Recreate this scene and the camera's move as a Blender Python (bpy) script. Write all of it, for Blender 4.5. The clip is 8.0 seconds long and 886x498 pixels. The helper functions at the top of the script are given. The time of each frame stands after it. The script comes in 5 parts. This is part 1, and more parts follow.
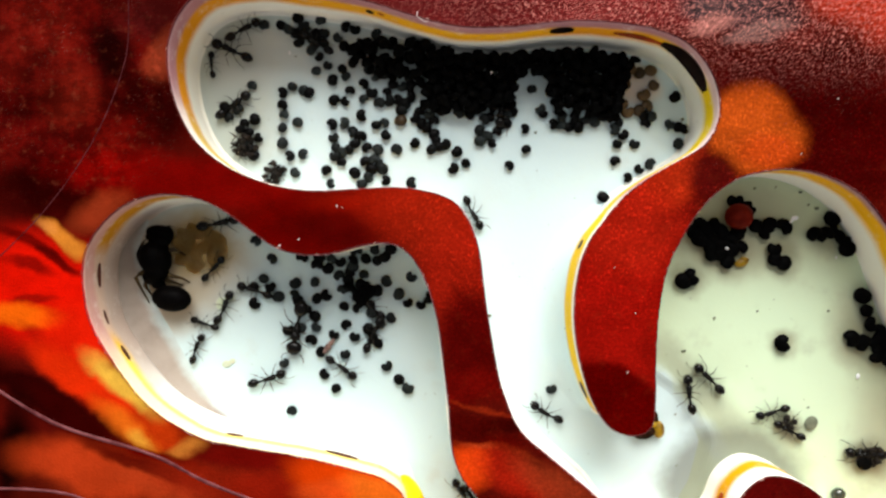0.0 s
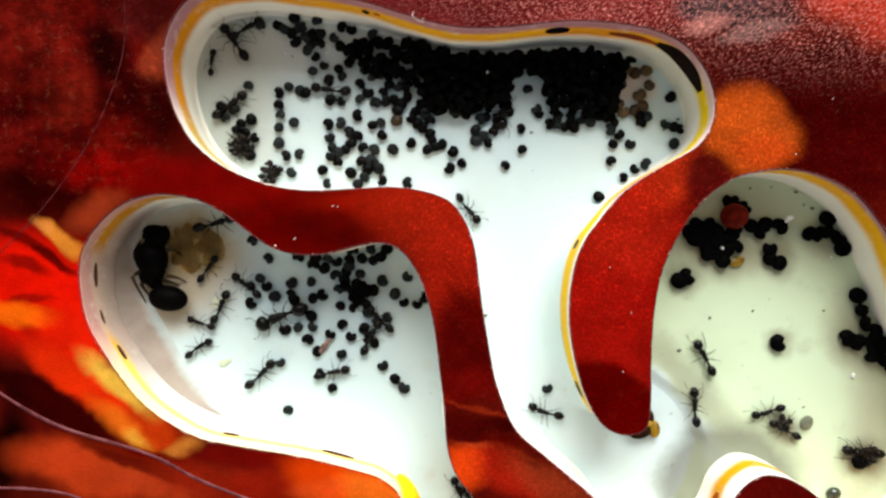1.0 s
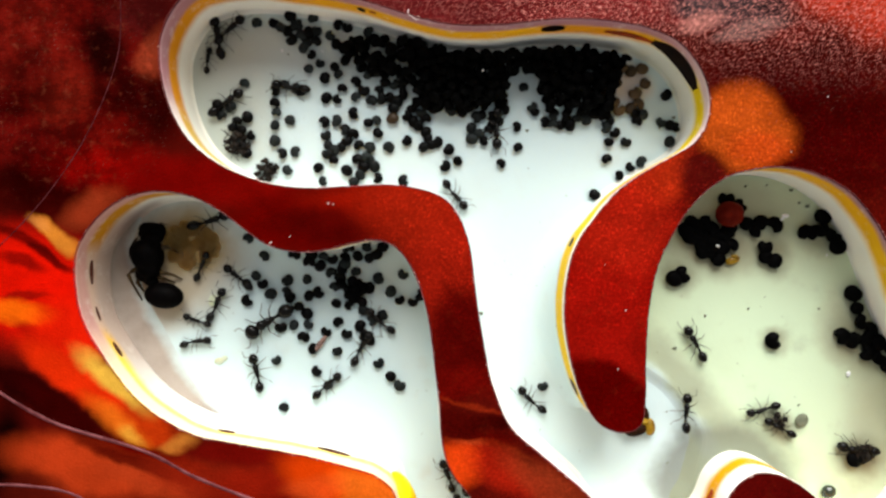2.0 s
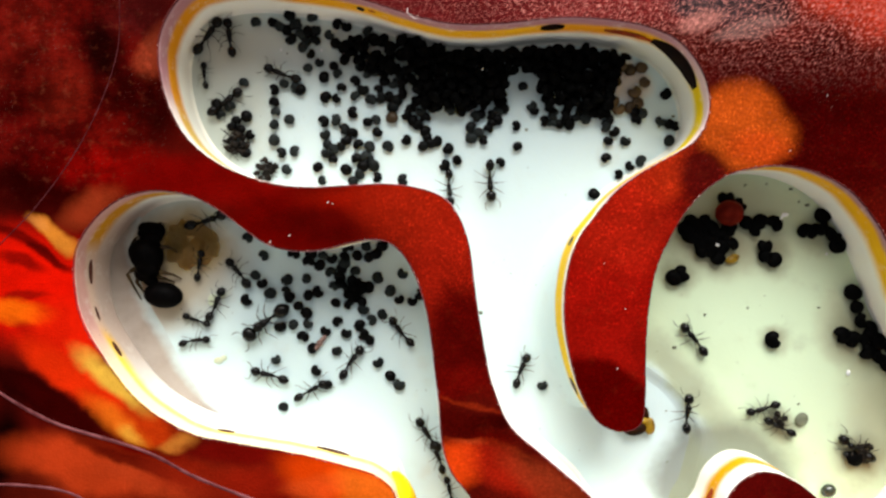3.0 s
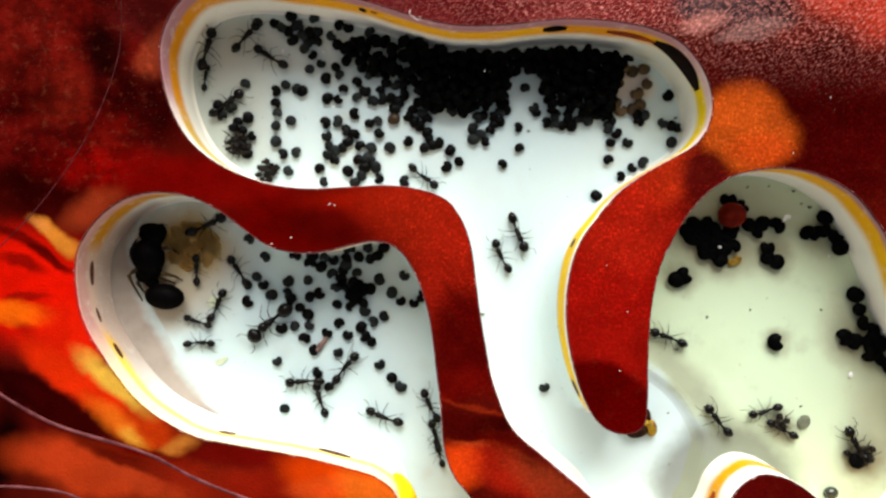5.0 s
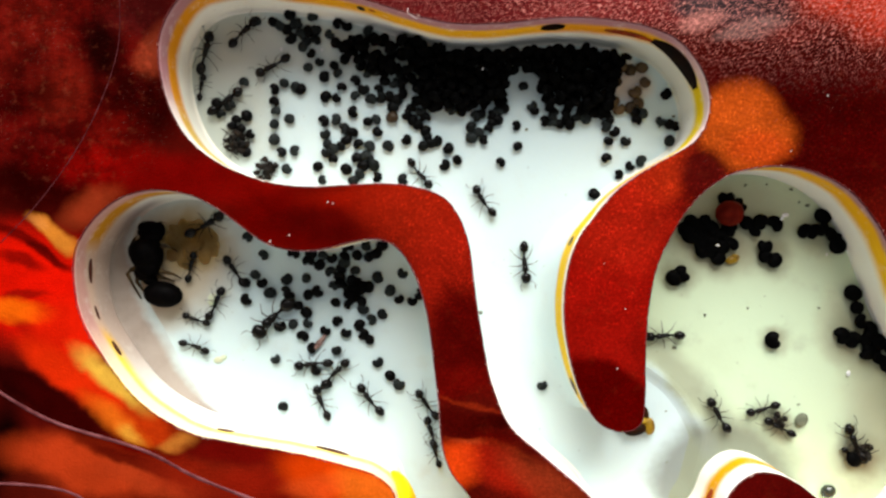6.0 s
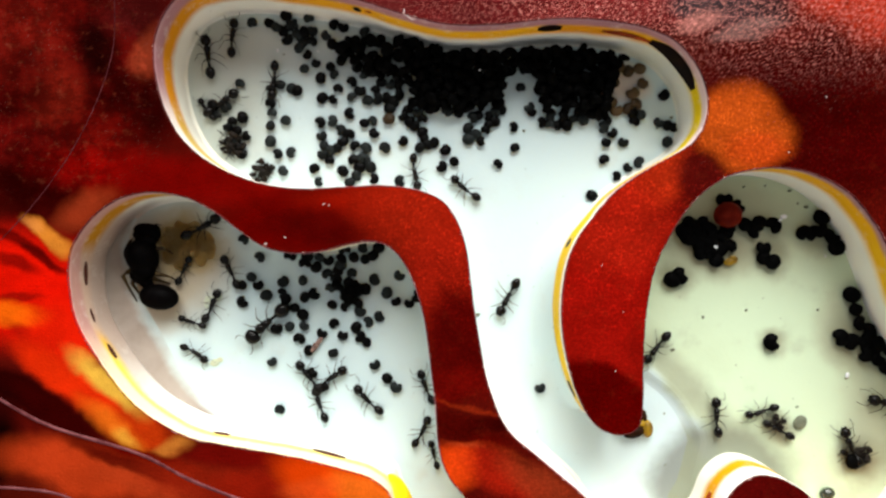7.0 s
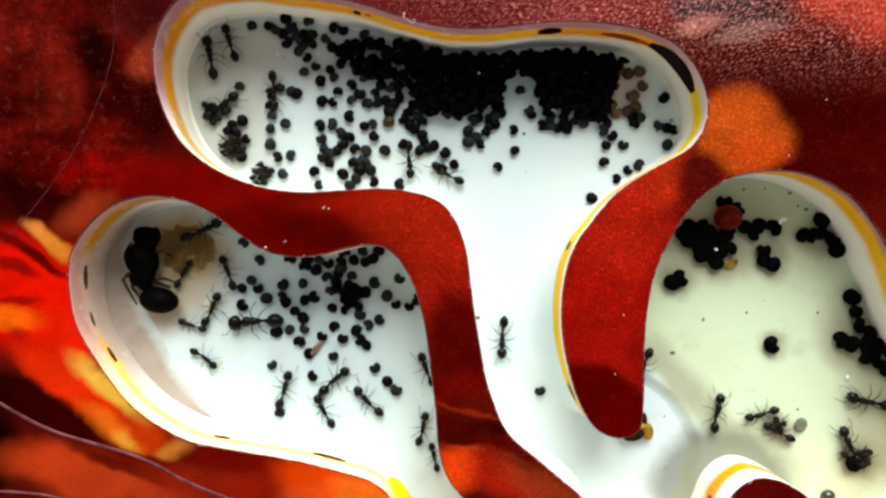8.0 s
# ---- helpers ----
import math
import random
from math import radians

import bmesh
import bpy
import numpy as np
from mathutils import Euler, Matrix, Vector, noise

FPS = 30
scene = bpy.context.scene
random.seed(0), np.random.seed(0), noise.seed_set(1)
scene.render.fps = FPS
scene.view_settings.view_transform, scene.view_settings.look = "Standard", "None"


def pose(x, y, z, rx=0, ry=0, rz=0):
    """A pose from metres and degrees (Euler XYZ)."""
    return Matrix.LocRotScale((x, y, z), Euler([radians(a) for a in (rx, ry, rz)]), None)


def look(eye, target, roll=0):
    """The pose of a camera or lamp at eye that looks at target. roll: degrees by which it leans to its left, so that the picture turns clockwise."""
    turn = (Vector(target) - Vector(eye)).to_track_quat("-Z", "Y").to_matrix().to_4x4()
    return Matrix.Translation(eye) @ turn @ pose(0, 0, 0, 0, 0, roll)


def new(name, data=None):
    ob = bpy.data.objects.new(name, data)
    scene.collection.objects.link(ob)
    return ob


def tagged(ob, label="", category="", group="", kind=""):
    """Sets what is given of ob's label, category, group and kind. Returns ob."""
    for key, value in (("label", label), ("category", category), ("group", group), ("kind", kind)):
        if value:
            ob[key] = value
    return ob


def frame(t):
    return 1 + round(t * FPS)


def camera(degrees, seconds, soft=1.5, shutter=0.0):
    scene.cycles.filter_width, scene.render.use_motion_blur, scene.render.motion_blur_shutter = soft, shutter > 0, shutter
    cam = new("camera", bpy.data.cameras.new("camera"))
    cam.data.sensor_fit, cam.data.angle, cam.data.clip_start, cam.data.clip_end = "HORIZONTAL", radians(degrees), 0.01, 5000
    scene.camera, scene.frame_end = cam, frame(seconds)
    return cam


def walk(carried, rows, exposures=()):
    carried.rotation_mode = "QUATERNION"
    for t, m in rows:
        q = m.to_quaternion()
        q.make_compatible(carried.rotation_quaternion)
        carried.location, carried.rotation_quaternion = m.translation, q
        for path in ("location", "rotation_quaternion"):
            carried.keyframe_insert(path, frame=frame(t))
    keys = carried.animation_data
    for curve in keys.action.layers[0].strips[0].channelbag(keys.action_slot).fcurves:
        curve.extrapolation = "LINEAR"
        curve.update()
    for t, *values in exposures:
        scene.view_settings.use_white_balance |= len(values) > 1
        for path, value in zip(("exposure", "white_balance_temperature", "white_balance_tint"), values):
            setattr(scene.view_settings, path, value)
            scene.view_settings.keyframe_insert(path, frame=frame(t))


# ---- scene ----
# An ant nest under a printed sheet, seen from straight above in window light.
# Plans are in millimetres on the nest, metres in the world; the printed sheet's top is z = 0.
MM = 0.001
DEEP = -14.4      # the chamber floor, mm
PAD_TOP = -13.2   # the raised floor of the eastern chamber, mm

cam = camera(68, 8.0, soft=2.5)
walk(cam, [
    (0, pose(-0.00134, 0.00031, 0.11622, 0, 0, -0.051)),
    (0.5, pose(-0.00119, 0.00026, 0.11652, 0, 0, -0.082)),
    (1, pose(-0.00056, 0.00026, 0.11644, 0, 0, -0.052)),
    (1.5, pose(0.00004, 0.00004, 0.11659, 0, 0, 0.027)),
    (3, pose(0.00039, -0.00034, 0.11649, 0, 0, -0.049)),
    (3.5, pose(0.00009, -0.00021, 0.11639, 0, 0, -0.003)),
    (4, pose(-0.00000, -0.00000, 0.11623, 0, 0, 0.000)),
    (4.5, pose(0.00000, 0.00012, 0.11619, 0, 0, 0.004)),
    (6, pose(0.00039, -0.00038, 0.11642, 0, 0, 0.049)),
    (6.5, pose(0.00074, -0.00032, 0.11613, 0, 0, 0.010)),
    (7, pose(0.00097, 0.00001, 0.11586, 0, 0, -0.013)),
    (7.5, pose(0.00094, 0.00033, 0.11572, 0, 0, -0.025)),
    (8, pose(0.00097, 0.00059, 0.11581, 0, 0, -0.084)),
], exposures=[(0, 0.07), (8, 0.07)])

# ---- light ----
SUN_FROM = Vector((1.6, 18.3, 11.4)).normalized()
world = bpy.data.worlds.new("sky")
scene.world = world
world.use_nodes = True
sky = world.node_tree.nodes.new("ShaderNodeTexSky")
sky.sky_type = "NISHITA"
sky.sun_disc = False
sky.sun_elevation = math.asin(SUN_FROM.z)
sky.sun_rotation = math.atan2(SUN_FROM.x, SUN_FROM.y)
backdrop = world.node_tree.nodes["Background"]
backdrop.inputs["Strength"].default_value = 0.135
haze = world.node_tree.nodes.new("ShaderNodeHueSaturation")
haze.inputs["Saturation"].default_value = 0.05
world.node_tree.links.new(sky.outputs[0], haze.inputs["Color"])
world.node_tree.links.new(haze.outputs[0], backdrop.inputs["Color"])
sun = new("sun", bpy.data.lights.new("sun", "SUN"))
sun.data.energy = 6.0
sun.data.angle = radians(50)
sun.data.color = (1.0, 0.98, 0.93)
sun.matrix_world = look(SUN_FROM, (0, 0, 0))


# ---- materials ----
class Nodes:
    """A small wrapper round a material's node tree."""

    def __init__(self, name, rough=0.5, gloss=0.5):
        self.m = bpy.data.materials.new(name)
        self.m.use_nodes = True
        self.t = self.m.node_tree
        self.b = self.t.nodes["Principled BSDF"]
        self.b.inputs["Roughness"].default_value = rough
        self.b.inputs["Specular IOR Level"].default_value = gloss
        self.place = self.t.nodes.new("ShaderNodeTexCoord").outputs["Object"]

    def add(self, kind, **inputs):
        n = self.t.nodes.new("ShaderNode" + kind)
        for key, value in inputs.items():
            slot = n.inputs[key.replace("_", " ")]
            if isinstance(value, bpy.types.NodeSocket):
                self.t.links.new(value, slot)
            else:
                slot.default_value = value
        return n

    def noise(self, scale, detail=3.0, at=None, rough=0.55):
        return self.add("TexNoise", Vector=at or self.place, Scale=scale, Detail=detail, Roughness=rough)

    def ramp(self, value, low, high, to_low=0.0, to_high=1.0):
        n = self.add("MapRange")
        n.interpolation_type = "SMOOTHSTEP"
        for slot, v in zip(n.inputs, (value, low, high, to_low, to_high)):
            if isinstance(v, bpy.types.NodeSocket):
                self.t.links.new(v, slot)
            else:
                slot.default_value = v
        return n.outputs[0]

    def times(self, a, b):
        n = self.add("Math")
        n.operation = "MULTIPLY"
        for slot, v in zip(n.inputs, (a, b)):
            if isinstance(v, bpy.types.NodeSocket):
                self.t.links.new(v, slot)
            else:
                slot.default_value = v
        return n.outputs[0]

    def mix(self, fac, a, b):
        n = self.t.nodes.new("ShaderNodeMix")
        n.data_type = "RGBA"
        for slot, v in ((n.inputs[0], fac), (n.inputs[6], a), (n.inputs[7], b)):
            if isinstance(v, bpy.types.NodeSocket):
                self.t.links.new(v, slot)
            elif isinstance(v, tuple):
                slot.default_value = (*v[:3], 1.0)
            else:
                slot.default_value = v
        return n.outputs[2]

    def scaled(self, c, k):
        return self.add("HueSaturation", Color=c, Value=k).outputs[0]

    def colour(self, c):
        if isinstance(c, tuple):
            self.b.inputs["Base Color"].default_value = (*c, 1.0)
        else:
            self.t.links.new(c, self.b.inputs["Base Color"])

    def bump(self, height, distance, strength=1.0):
        n = self.add("Bump", Height=height, Distance=distance, Strength=strength)
        self.t.links.new(n.outputs[0], self.b.inputs["Normal"])

    def rough(self, value):
        self.t.links.new(value, self.b.inputs["Roughness"])


def grained(name, dark, light, scale, rough=0.5, bump=0.0, bump_scale=2000.0, per_piece=False, sss=0.0, gloss=0.2):
    """Two tones mixed by noise at two scales, with a fine relief."""
    n = Nodes(name, rough, gloss)
    big, fine = n.noise(scale, 4), n.noise(scale * 7, 2)
    fac = n.add("Math")
    fac.operation = "MULTIPLY_ADD"
    n.t.links.new(fine.outputs[0], fac.inputs[0])
    fac.inputs[1].default_value = 0.35
    n.t.links.new(n.ramp(big.outputs[0], 0.3, 0.7, -0.15, 0.8), fac.inputs[2])
    value = fac.outputs[0]
    if per_piece:
        value = n.add("ObjectInfo").outputs["Random"]
        value = n.ramp(value, 0.35, 1.0)
    n.colour(n.mix(value, dark, light))
    if bump:
        n.bump(n.noise(bump_scale, 3).outputs[0], bump)
    if sss:
        n.b.inputs["Subsurface Weight"].default_value = sss
        n.b.inputs["Subsurface Radius"].default_value = (1.0, 0.6, 0.3)
        n.b.inputs["Subsurface Scale"].default_value = 0.0008
    return n.m


def printed_material():
    """Flames, embers and smoke printed on a textured, faintly glossy film."""
    n = Nodes("printed_film", 0.2, 0.0)
    n.bump(n.noise(2300, 2).outputs[0], 0.0001, 1.0)
    wave = n.noise(70, 4)
    shift = n.add("VectorMath", Vector=wave.outputs["Color"])
    shift.operation = "MULTIPLY_ADD"
    shift.inputs[1].default_value = (0.007, 0.007, 0)
    shift.inputs[2].default_value = (-0.0035, -0.0035, 0)
    moved = n.add("VectorMath", Vector=n.place)
    moved.operation = "ADD"
    n.t.links.new(shift.outputs[0], moved.inputs[1])
    paint = (0.10, 0.004, 0.002)

    def spot(x, y, rx, ry, angle, soft, rgb, opacity):
        nonlocal paint
        m = n.add("Mapping", Vector=moved.outputs[0], Location=(x * MM, y * MM, 0),
                  Rotation=(0, 0, radians(angle)), Scale=(rx * MM * (1 + soft), ry * MM * (1 + soft), 1000))
        m.vector_type = "TEXTURE"
        far = n.add("TexGradient", Vector=m.outputs[0])
        far.gradient_type = "SPHERICAL"
        paint = n.mix(n.ramp(far.outputs[1], 0.0, 2 * soft / (1 + soft), 0.0, opacity), paint, rgb)

    spot(-68.4, 31.1, 20.0, 20.0, 0, 0.7, (0.0502, 0.0012, 0.0009), 1)
    spot(-73.4, 36.1, 7.5, 9.0, 0, 0.6, (0.1384, 0.0059, 0.0033), 0.6)
    spot(-66.9, 27.6, 5.5, 5.0, 20, 0.6, (0.1588, 0.0090, 0.0039), 0.5)
    spot(-75.4, 20.1, 5.0, 5.0, 0, 0.6, (0.0956, 0.0024, 0.0018), 0.5)
    spot(-76.4, 26.1, 6.0, 3.0, 0, 0.5, (0.0257, 0.0003, 0.0003), 0.7)
    spot(-72.4, 32.1, 4.0, 6.0, 30, 0.6, (0.0165, 0.0003, 0.0003), 0.6)
    spot(-59.9, 35.6, 3.2, 6.0, 20, 0.5, (0.0095, 0.0006, 0.0006), 0.9)
    spot(-53.4, 25.1, 7.5, 6.0, 10, 0.5, (0.0157, 0.0003, 0.0003), 0.9)
    spot(-52.9, 41.6, 6.0, 4.0, 0, 0.6, (0.0374, 0.0030, 0.0030), 0.8)
    spot(-58.4, 19.1, 6.0, 5.0, 0, 0.6, (0.0890, 0.0018, 0.0009), 0.6)
    spot(-50.8, 34.6, 2.9, 4.2, -30, 0.5, (0.2600, 0.0340, 0.0130), 0.8)
    spot(-70.4, 12.1, 11.5, 6.2, 0, 0.6, (0.0208, 0.0003, 0.0003), 0.95)
    spot(-48.4, 13.1, 18.0, 4.0, -5, 0.6, (0.2010, 0.0012, 0.0006), 0.9)
    spot(-62.0, 7.6, 5.0, 2.2, 30, 0.7, (0.4200, 0.0440, 0.0120), 0.75)
    spot(-33.4, 11.1, 6.0, 2.5, 0, 0.6, (0.2374, 0.0024, 0.0009), 0.8)
    spot(-72.4, -6.9, 15.0, 9.5, -8, 0.45, (0.8600, 0.0069, 0.0009), 1)
    spot(-68.0, 2.9, 4.8, 1.6, -34, 0.4, (0.8000, 0.2500, 0.0260), 1)
    spot(-71.2, 4.7, 2.0, 1.0, -22, 0.6, (0.7800, 0.2700, 0.0600), 0.5)
    spot(-74.4, 1.4, 7.0, 1.1, -24, 0.5, (0.0443, 0.0009, 0.0006), 0.75)
    spot(-69.9, -1.1, 5.0, 1.0, -20, 0.5, (0.0690, 0.0012, 0.0006), 0.8)
    spot(-75.4, -2.7, 4.5, 1.1, -12, 0.5, (0.1002, 0.0018, 0.0009), 0.7)
    spot(-74.4, -8.4, 4.5, 0.8, 5, 0.5, (0.2989, 0.0043, 0.0015), 0.8)
    spot(-75.4, -11.4, 7.0, 2.0, -5, 0.4, (0.9800, 0.1384, 0.0030), 0.95)
    spot(-71.9, -15.4, 5.0, 1.4, -30, 0.5, (0.2989, 0.0043, 0.0015), 0.8)
    spot(-66.4, -15.9, 7.0, 6.0, -30, 0.5, (0.9800, 0.0157, 0.0018), 0.8)
    spot(-63.4, -23.9, 12.0, 3.0, -32, 0.45, (0.9300, 0.0300, 0.0022), 0.95)
    spot(-72.4, -25.9, 12.0, 3.2, -28, 0.4, (0.0208, 0.0006, 0.0006), 1)
    spot(-67.0, -28.8, 9.0, 2.3, -30, 0.5, (0.0350, 0.0006, 0.0005), 0.95)
    spot(-51.0, -31.4, 6.0, 2.6, -36, 0.5, (0.6200, 0.0420, 0.0030), 0.9)
    spot(-57.2, -30.4, 5.8, 1.5, -36, 0.8, (0.9500, 0.1700, 0.0090), 0.9)
    spot(-54.6, -32.6, 2.2, 1.0, -34, 0.8, (1.0000, 0.4600, 0.0450), 0.75)
    spot(-57.9, -23.2, 7.4, 2.0, -40, 0.5, (1.0000, 0.5400, 0.0650), 1)
    spot(-46.2, -34.8, 3.0, 1.4, 25, 0.8, (0.8800, 0.3000, 0.0400), 0.8)
    spot(-49.4, -37.4, 11.0, 1.4, -18, 0.4, (0.1121, 0.0000, 0.0000), 0.9)
    spot(-77.2, -36.0, 3.6, 9.0, 0, 0.5, (0.0060, 0.0006, 0.0006), 1)
    spot(-63.4, -38.9, 14.0, 5.0, -14, 0.35, (0.5700, 0.0470, 0.0085), 0.95)
    spot(-50.4, -41.4, 9.0, 3.0, -16, 0.5, (0.4754, 0.0443, 0.0095), 0.8)
    spot(-53.0, -38.2, 13.0, 1.4, -22, 0.5, (0.0900, 0.0018, 0.0009), 0.85)
    spot(-72.4, -42.9, 5.0, 3.0, 0, 0.5, (0.0890, 0.0059, 0.0024), 0.8)
    spot(-40.4, -41.9, 11.0, 4.0, -14, 0.5, (0.2989, 0.0142, 0.0036), 0.8)
    spot(-30.4, -37.4, 14.0, 2.2, -8, 0.4, (0.1680, 0.0030, 0.0015), 0.95)
    spot(-31.4, -42.4, 7.0, 2.5, -10, 0.5, (0.2989, 0.0095, 0.0024), 0.8)
    spot(-17.4, -41.7, 11.0, 3.6, -14, 0.4, (0.9369, 0.0635, 0.0018), 1)
    spot(-12.4, -43.9, 7.0, 3.0, -20, 0.4, (0.9800, 0.1841, 0.0127), 0.8)
    spot(-22.4, -42.9, 5.0, 2.0, 0, 0.5, (0.9369, 0.1002, 0.0127), 0.6)
    spot(-26.4, 4.1, 13.0, 6.0, 0, 0.6, (0.1528, 0.0006, 0.0000), 0.95)
    spot(-15.4, 8.0, 8.0, 3.0, 0, 0.7, (0.3800, 0.0079, 0.0012), 0.8)
    spot(-20.0, 4.2, 10.0, 3.8, 4, 0.6, (0.0750, 0.0010, 0.0006), 0.85)
    spot(-2.4, 6.1, 11.0, 7.0, -20, 0.6, (0.3939, 0.0142, 0.0036), 0.9)
    spot(1.6, -3.9, 6.0, 9.0, 0, 0.6, (0.3687, 0.0114, 0.0036), 0.9)
    spot(3.6, -15.9, 6.0, 9.0, 0, 0.45, (0.0890, 0.0015, 0.0009), 1)
    spot(1.6, -23.9, 7.0, 3.0, 0, 0.5, (0.1528, 0.0024, 0.0012), 0.8)
    spot(5.0, -27.6, 6.2, 0.42, -18, 0.7, (0.3300, 0.0220, 0.0050), 0.7)
    spot(8.8, -31.1, 4.0, 1.4, -10, 0.5, (0.0260, 0.0006, 0.0004), 0.9)
    spot(1.6, -29.9, 7.0, 1.6, -8, 0.5, (0.0786, 0.0018, 0.0009), 0.9)
    spot(4.6, -32.4, 9.0, 1.4, -14, 0.5, (0.0600, 0.0012, 0.0006), 0.8)
    spot(2.8, -38.2, 4.4, 4.0, -10, 0.4, (0.8600, 0.0600, 0.0045), 0.95)
    spot(9.0, -35.3, 6.2, 0.65, -13, 0.6, (0.5500, 0.0600, 0.0120), 0.8)
    spot(11.6, -35.9, 6.0, 1.6, -30, 0.5, (0.1002, 0.0018, 0.0006), 0.85)
    spot(11.6, -40.4, 8.0, 3.4, -30, 0.5, (0.4400, 0.0130, 0.0036), 0.85)
    spot(19.6, -42.9, 9.0, 3.5, -35, 0.5, (0.3939, 0.0443, 0.0127), 0.6)
    spot(7.6, 43.1, 33.0, 6.0, 0, 0.7, (0.1300, 0.0095, 0.0110), 0.9)
    spot(31.6, 42.6, 15.0, 4.0, 0, 0.6, (0.2989, 0.0337, 0.0313), 0.8)
    spot(51.8, 43.2, 11.0, 4.2, -3, 0.3, (0.0900, 0.0534, 0.0566), 1)
    spot(46.1, 40.1, 4.0, 2.0, 20, 0.5, (0.6660, 0.2570, 0.2115), 0.85)
    spot(55.5, 39.0, 6.8, 1.8, 20, 0.35, (0.4300, 0.2400, 0.2100), 0.95)
    spot(60.6, 43.6, 4.0, 3.0, 0, 0.4, (0.0374, 0.0127, 0.0142), 0.8)
    spot(74.6, 42.6, 10.5, 5.2, -15, 0.5, (0.7379, 0.0600, 0.0257), 1)
    spot(63.6, 38.1, 6.0, 2.0, 0, 0.5, (0.3445, 0.0313, 0.0208), 0.7)
    spot(63.6, 24.1, 23.0, 15.0, 0, 0.6, (0.0440, 0.0007, 0.0007), 1)
    spot(54.1, 21.0, 8.3, 7.9, 0, 0.24, (0.5600, 0.0800, 0.0080), 0.95)
    spot(56.6, 17.1, 5.0, 3.0, 0, 0.4, (0.5348, 0.0518, 0.0059), 0.7)
    spot(38.6, 12.1, 8.0, 4.0, 30, 0.4, (0.5046, 0.0290, 0.0059), 0.95)
    spot(46.6, 13.1, 4.5, 4.0, 0, 0.4, (0.0786, 0.0030, 0.0024), 0.95)
    spot(29.6, -7.9, 12.0, 21.0, 0, 0.7, (0.3445, 0.0051, 0.0024), 1)
    spot(31.6, 4.1, 9.0, 8.0, 0, 0.5, (0.4201, 0.0127, 0.0043), 0.8)
    spot(29.6, -26.9, 11.0, 6.2, -24, 0.16, (0.1049, 0.0006, 0.0003), 1)
    spot(58.6, -45.9, 14.0, 8.0, 0, 0.4, (0.1002, 0.0024, 0.0018), 1)
    spot(74.6, 16.1, 9.0, 6.0, 0, 0.5, (0.0600, 0.0008, 0.0008), 0.8)
    # clouds of smoke and embers in the north-west
    m = n.add("Mapping", Vector=n.place, Location=(-0.068, 0.030, 0), Scale=(0.022, 0.024, 1000))
    m.vector_type = "TEXTURE"
    far = n.add("VectorMath", Vector=m.outputs[0])
    far.operation = "LENGTH"
    smoky = n.ramp(far.outputs["Value"], 0.6, 1.1, 1.0, 0.0)
    billow = n.ramp(n.noise(210, 6, rough=0.7).outputs[0], 0.36, 0.66)
    paint = n.scaled(paint, n.ramp(n.times(smoky, billow), 0.0, 1.0, 0.72, 1.55))
    paint = n.mix(n.times(n.times(smoky, n.ramp(n.noise(520, 4, rough=0.7).outputs[0], 0.54, 0.70)), 0.16), paint, (0.32, 0.07, 0.035))
    # mottling of the ink, lumps and fine speckle of the film
    east = n.ramp(n.add("SeparateXYZ", Vector=n.place).outputs[0], -0.030, 0.004, 0.12, 1.0)
    ember = n.ramp(n.noise(330, 4, rough=0.7).outputs[0], 0.52, 0.72)
    paint = n.mix(n.times(n.times(ember, east), 0.07), paint, (0.30, 0.035, 0.012))
    paint = n.scaled(paint, n.ramp(n.noise(140, 5, rough=0.65).outputs[0], 0.35, 0.66, 1.04, 0.78))
    fine = n.noise(1500, 3, rough=0.7).outputs[0]
    paint = n.scaled(paint, n.ramp(n.times(n.ramp(fine, 0.40, 0.66), east), 0.0, 1.0, 0.95, 1.26))
    # film glints painted as pale dashes, along the north, most in the north-east
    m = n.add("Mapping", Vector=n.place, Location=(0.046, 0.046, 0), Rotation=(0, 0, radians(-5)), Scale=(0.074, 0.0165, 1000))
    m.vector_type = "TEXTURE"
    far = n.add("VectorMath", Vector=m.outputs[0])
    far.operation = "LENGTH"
    glint_zone = n.ramp(far.outputs["Value"], 0.25, 1.15, 1.0, 0.0)
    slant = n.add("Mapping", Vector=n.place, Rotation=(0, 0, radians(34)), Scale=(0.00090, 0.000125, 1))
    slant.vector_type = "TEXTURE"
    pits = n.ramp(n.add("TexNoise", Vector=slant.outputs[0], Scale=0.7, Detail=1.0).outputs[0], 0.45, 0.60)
    paint = n.scaled(paint, n.ramp(n.times(pits, glint_zone), 0.0, 1.0, 1.0, 0.40))
    glints = n.ramp(n.add("TexNoise", Vector=slant.outputs[0], Scale=1.0, Detail=2.0).outputs[0], 0.585, 0.62)
    paint = n.mix(n.times(n.times(glints, glint_zone), 0.9), paint, (0.92, 0.33, 0.27))
    # sparse dust and scuffs on the dark north-west and, more faintly, over the whole film
    north = n.ramp(n.add("SeparateXYZ", Vector=n.place).outputs[1], 0.006, 0.026, 0.0, 1.0)
    dusty = n.ramp(n.noise(60, 3).outputs[0], 0.42, 0.62, 0.15, 1.0)
    scuff = n.ramp(n.add("TexNoise", Vector=slant.outputs[0], Scale=0.75, Detail=2.0, Roughness=0.7).outputs[0], 0.63, 0.74)
    paint = n.mix(n.times(n.times(n.times(scuff, dusty), north), 0.42), paint, (0.42, 0.17, 0.14))
    # film weave: short upright threads, highlights painted in, plainest on the eastern half
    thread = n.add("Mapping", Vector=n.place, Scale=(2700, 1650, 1))
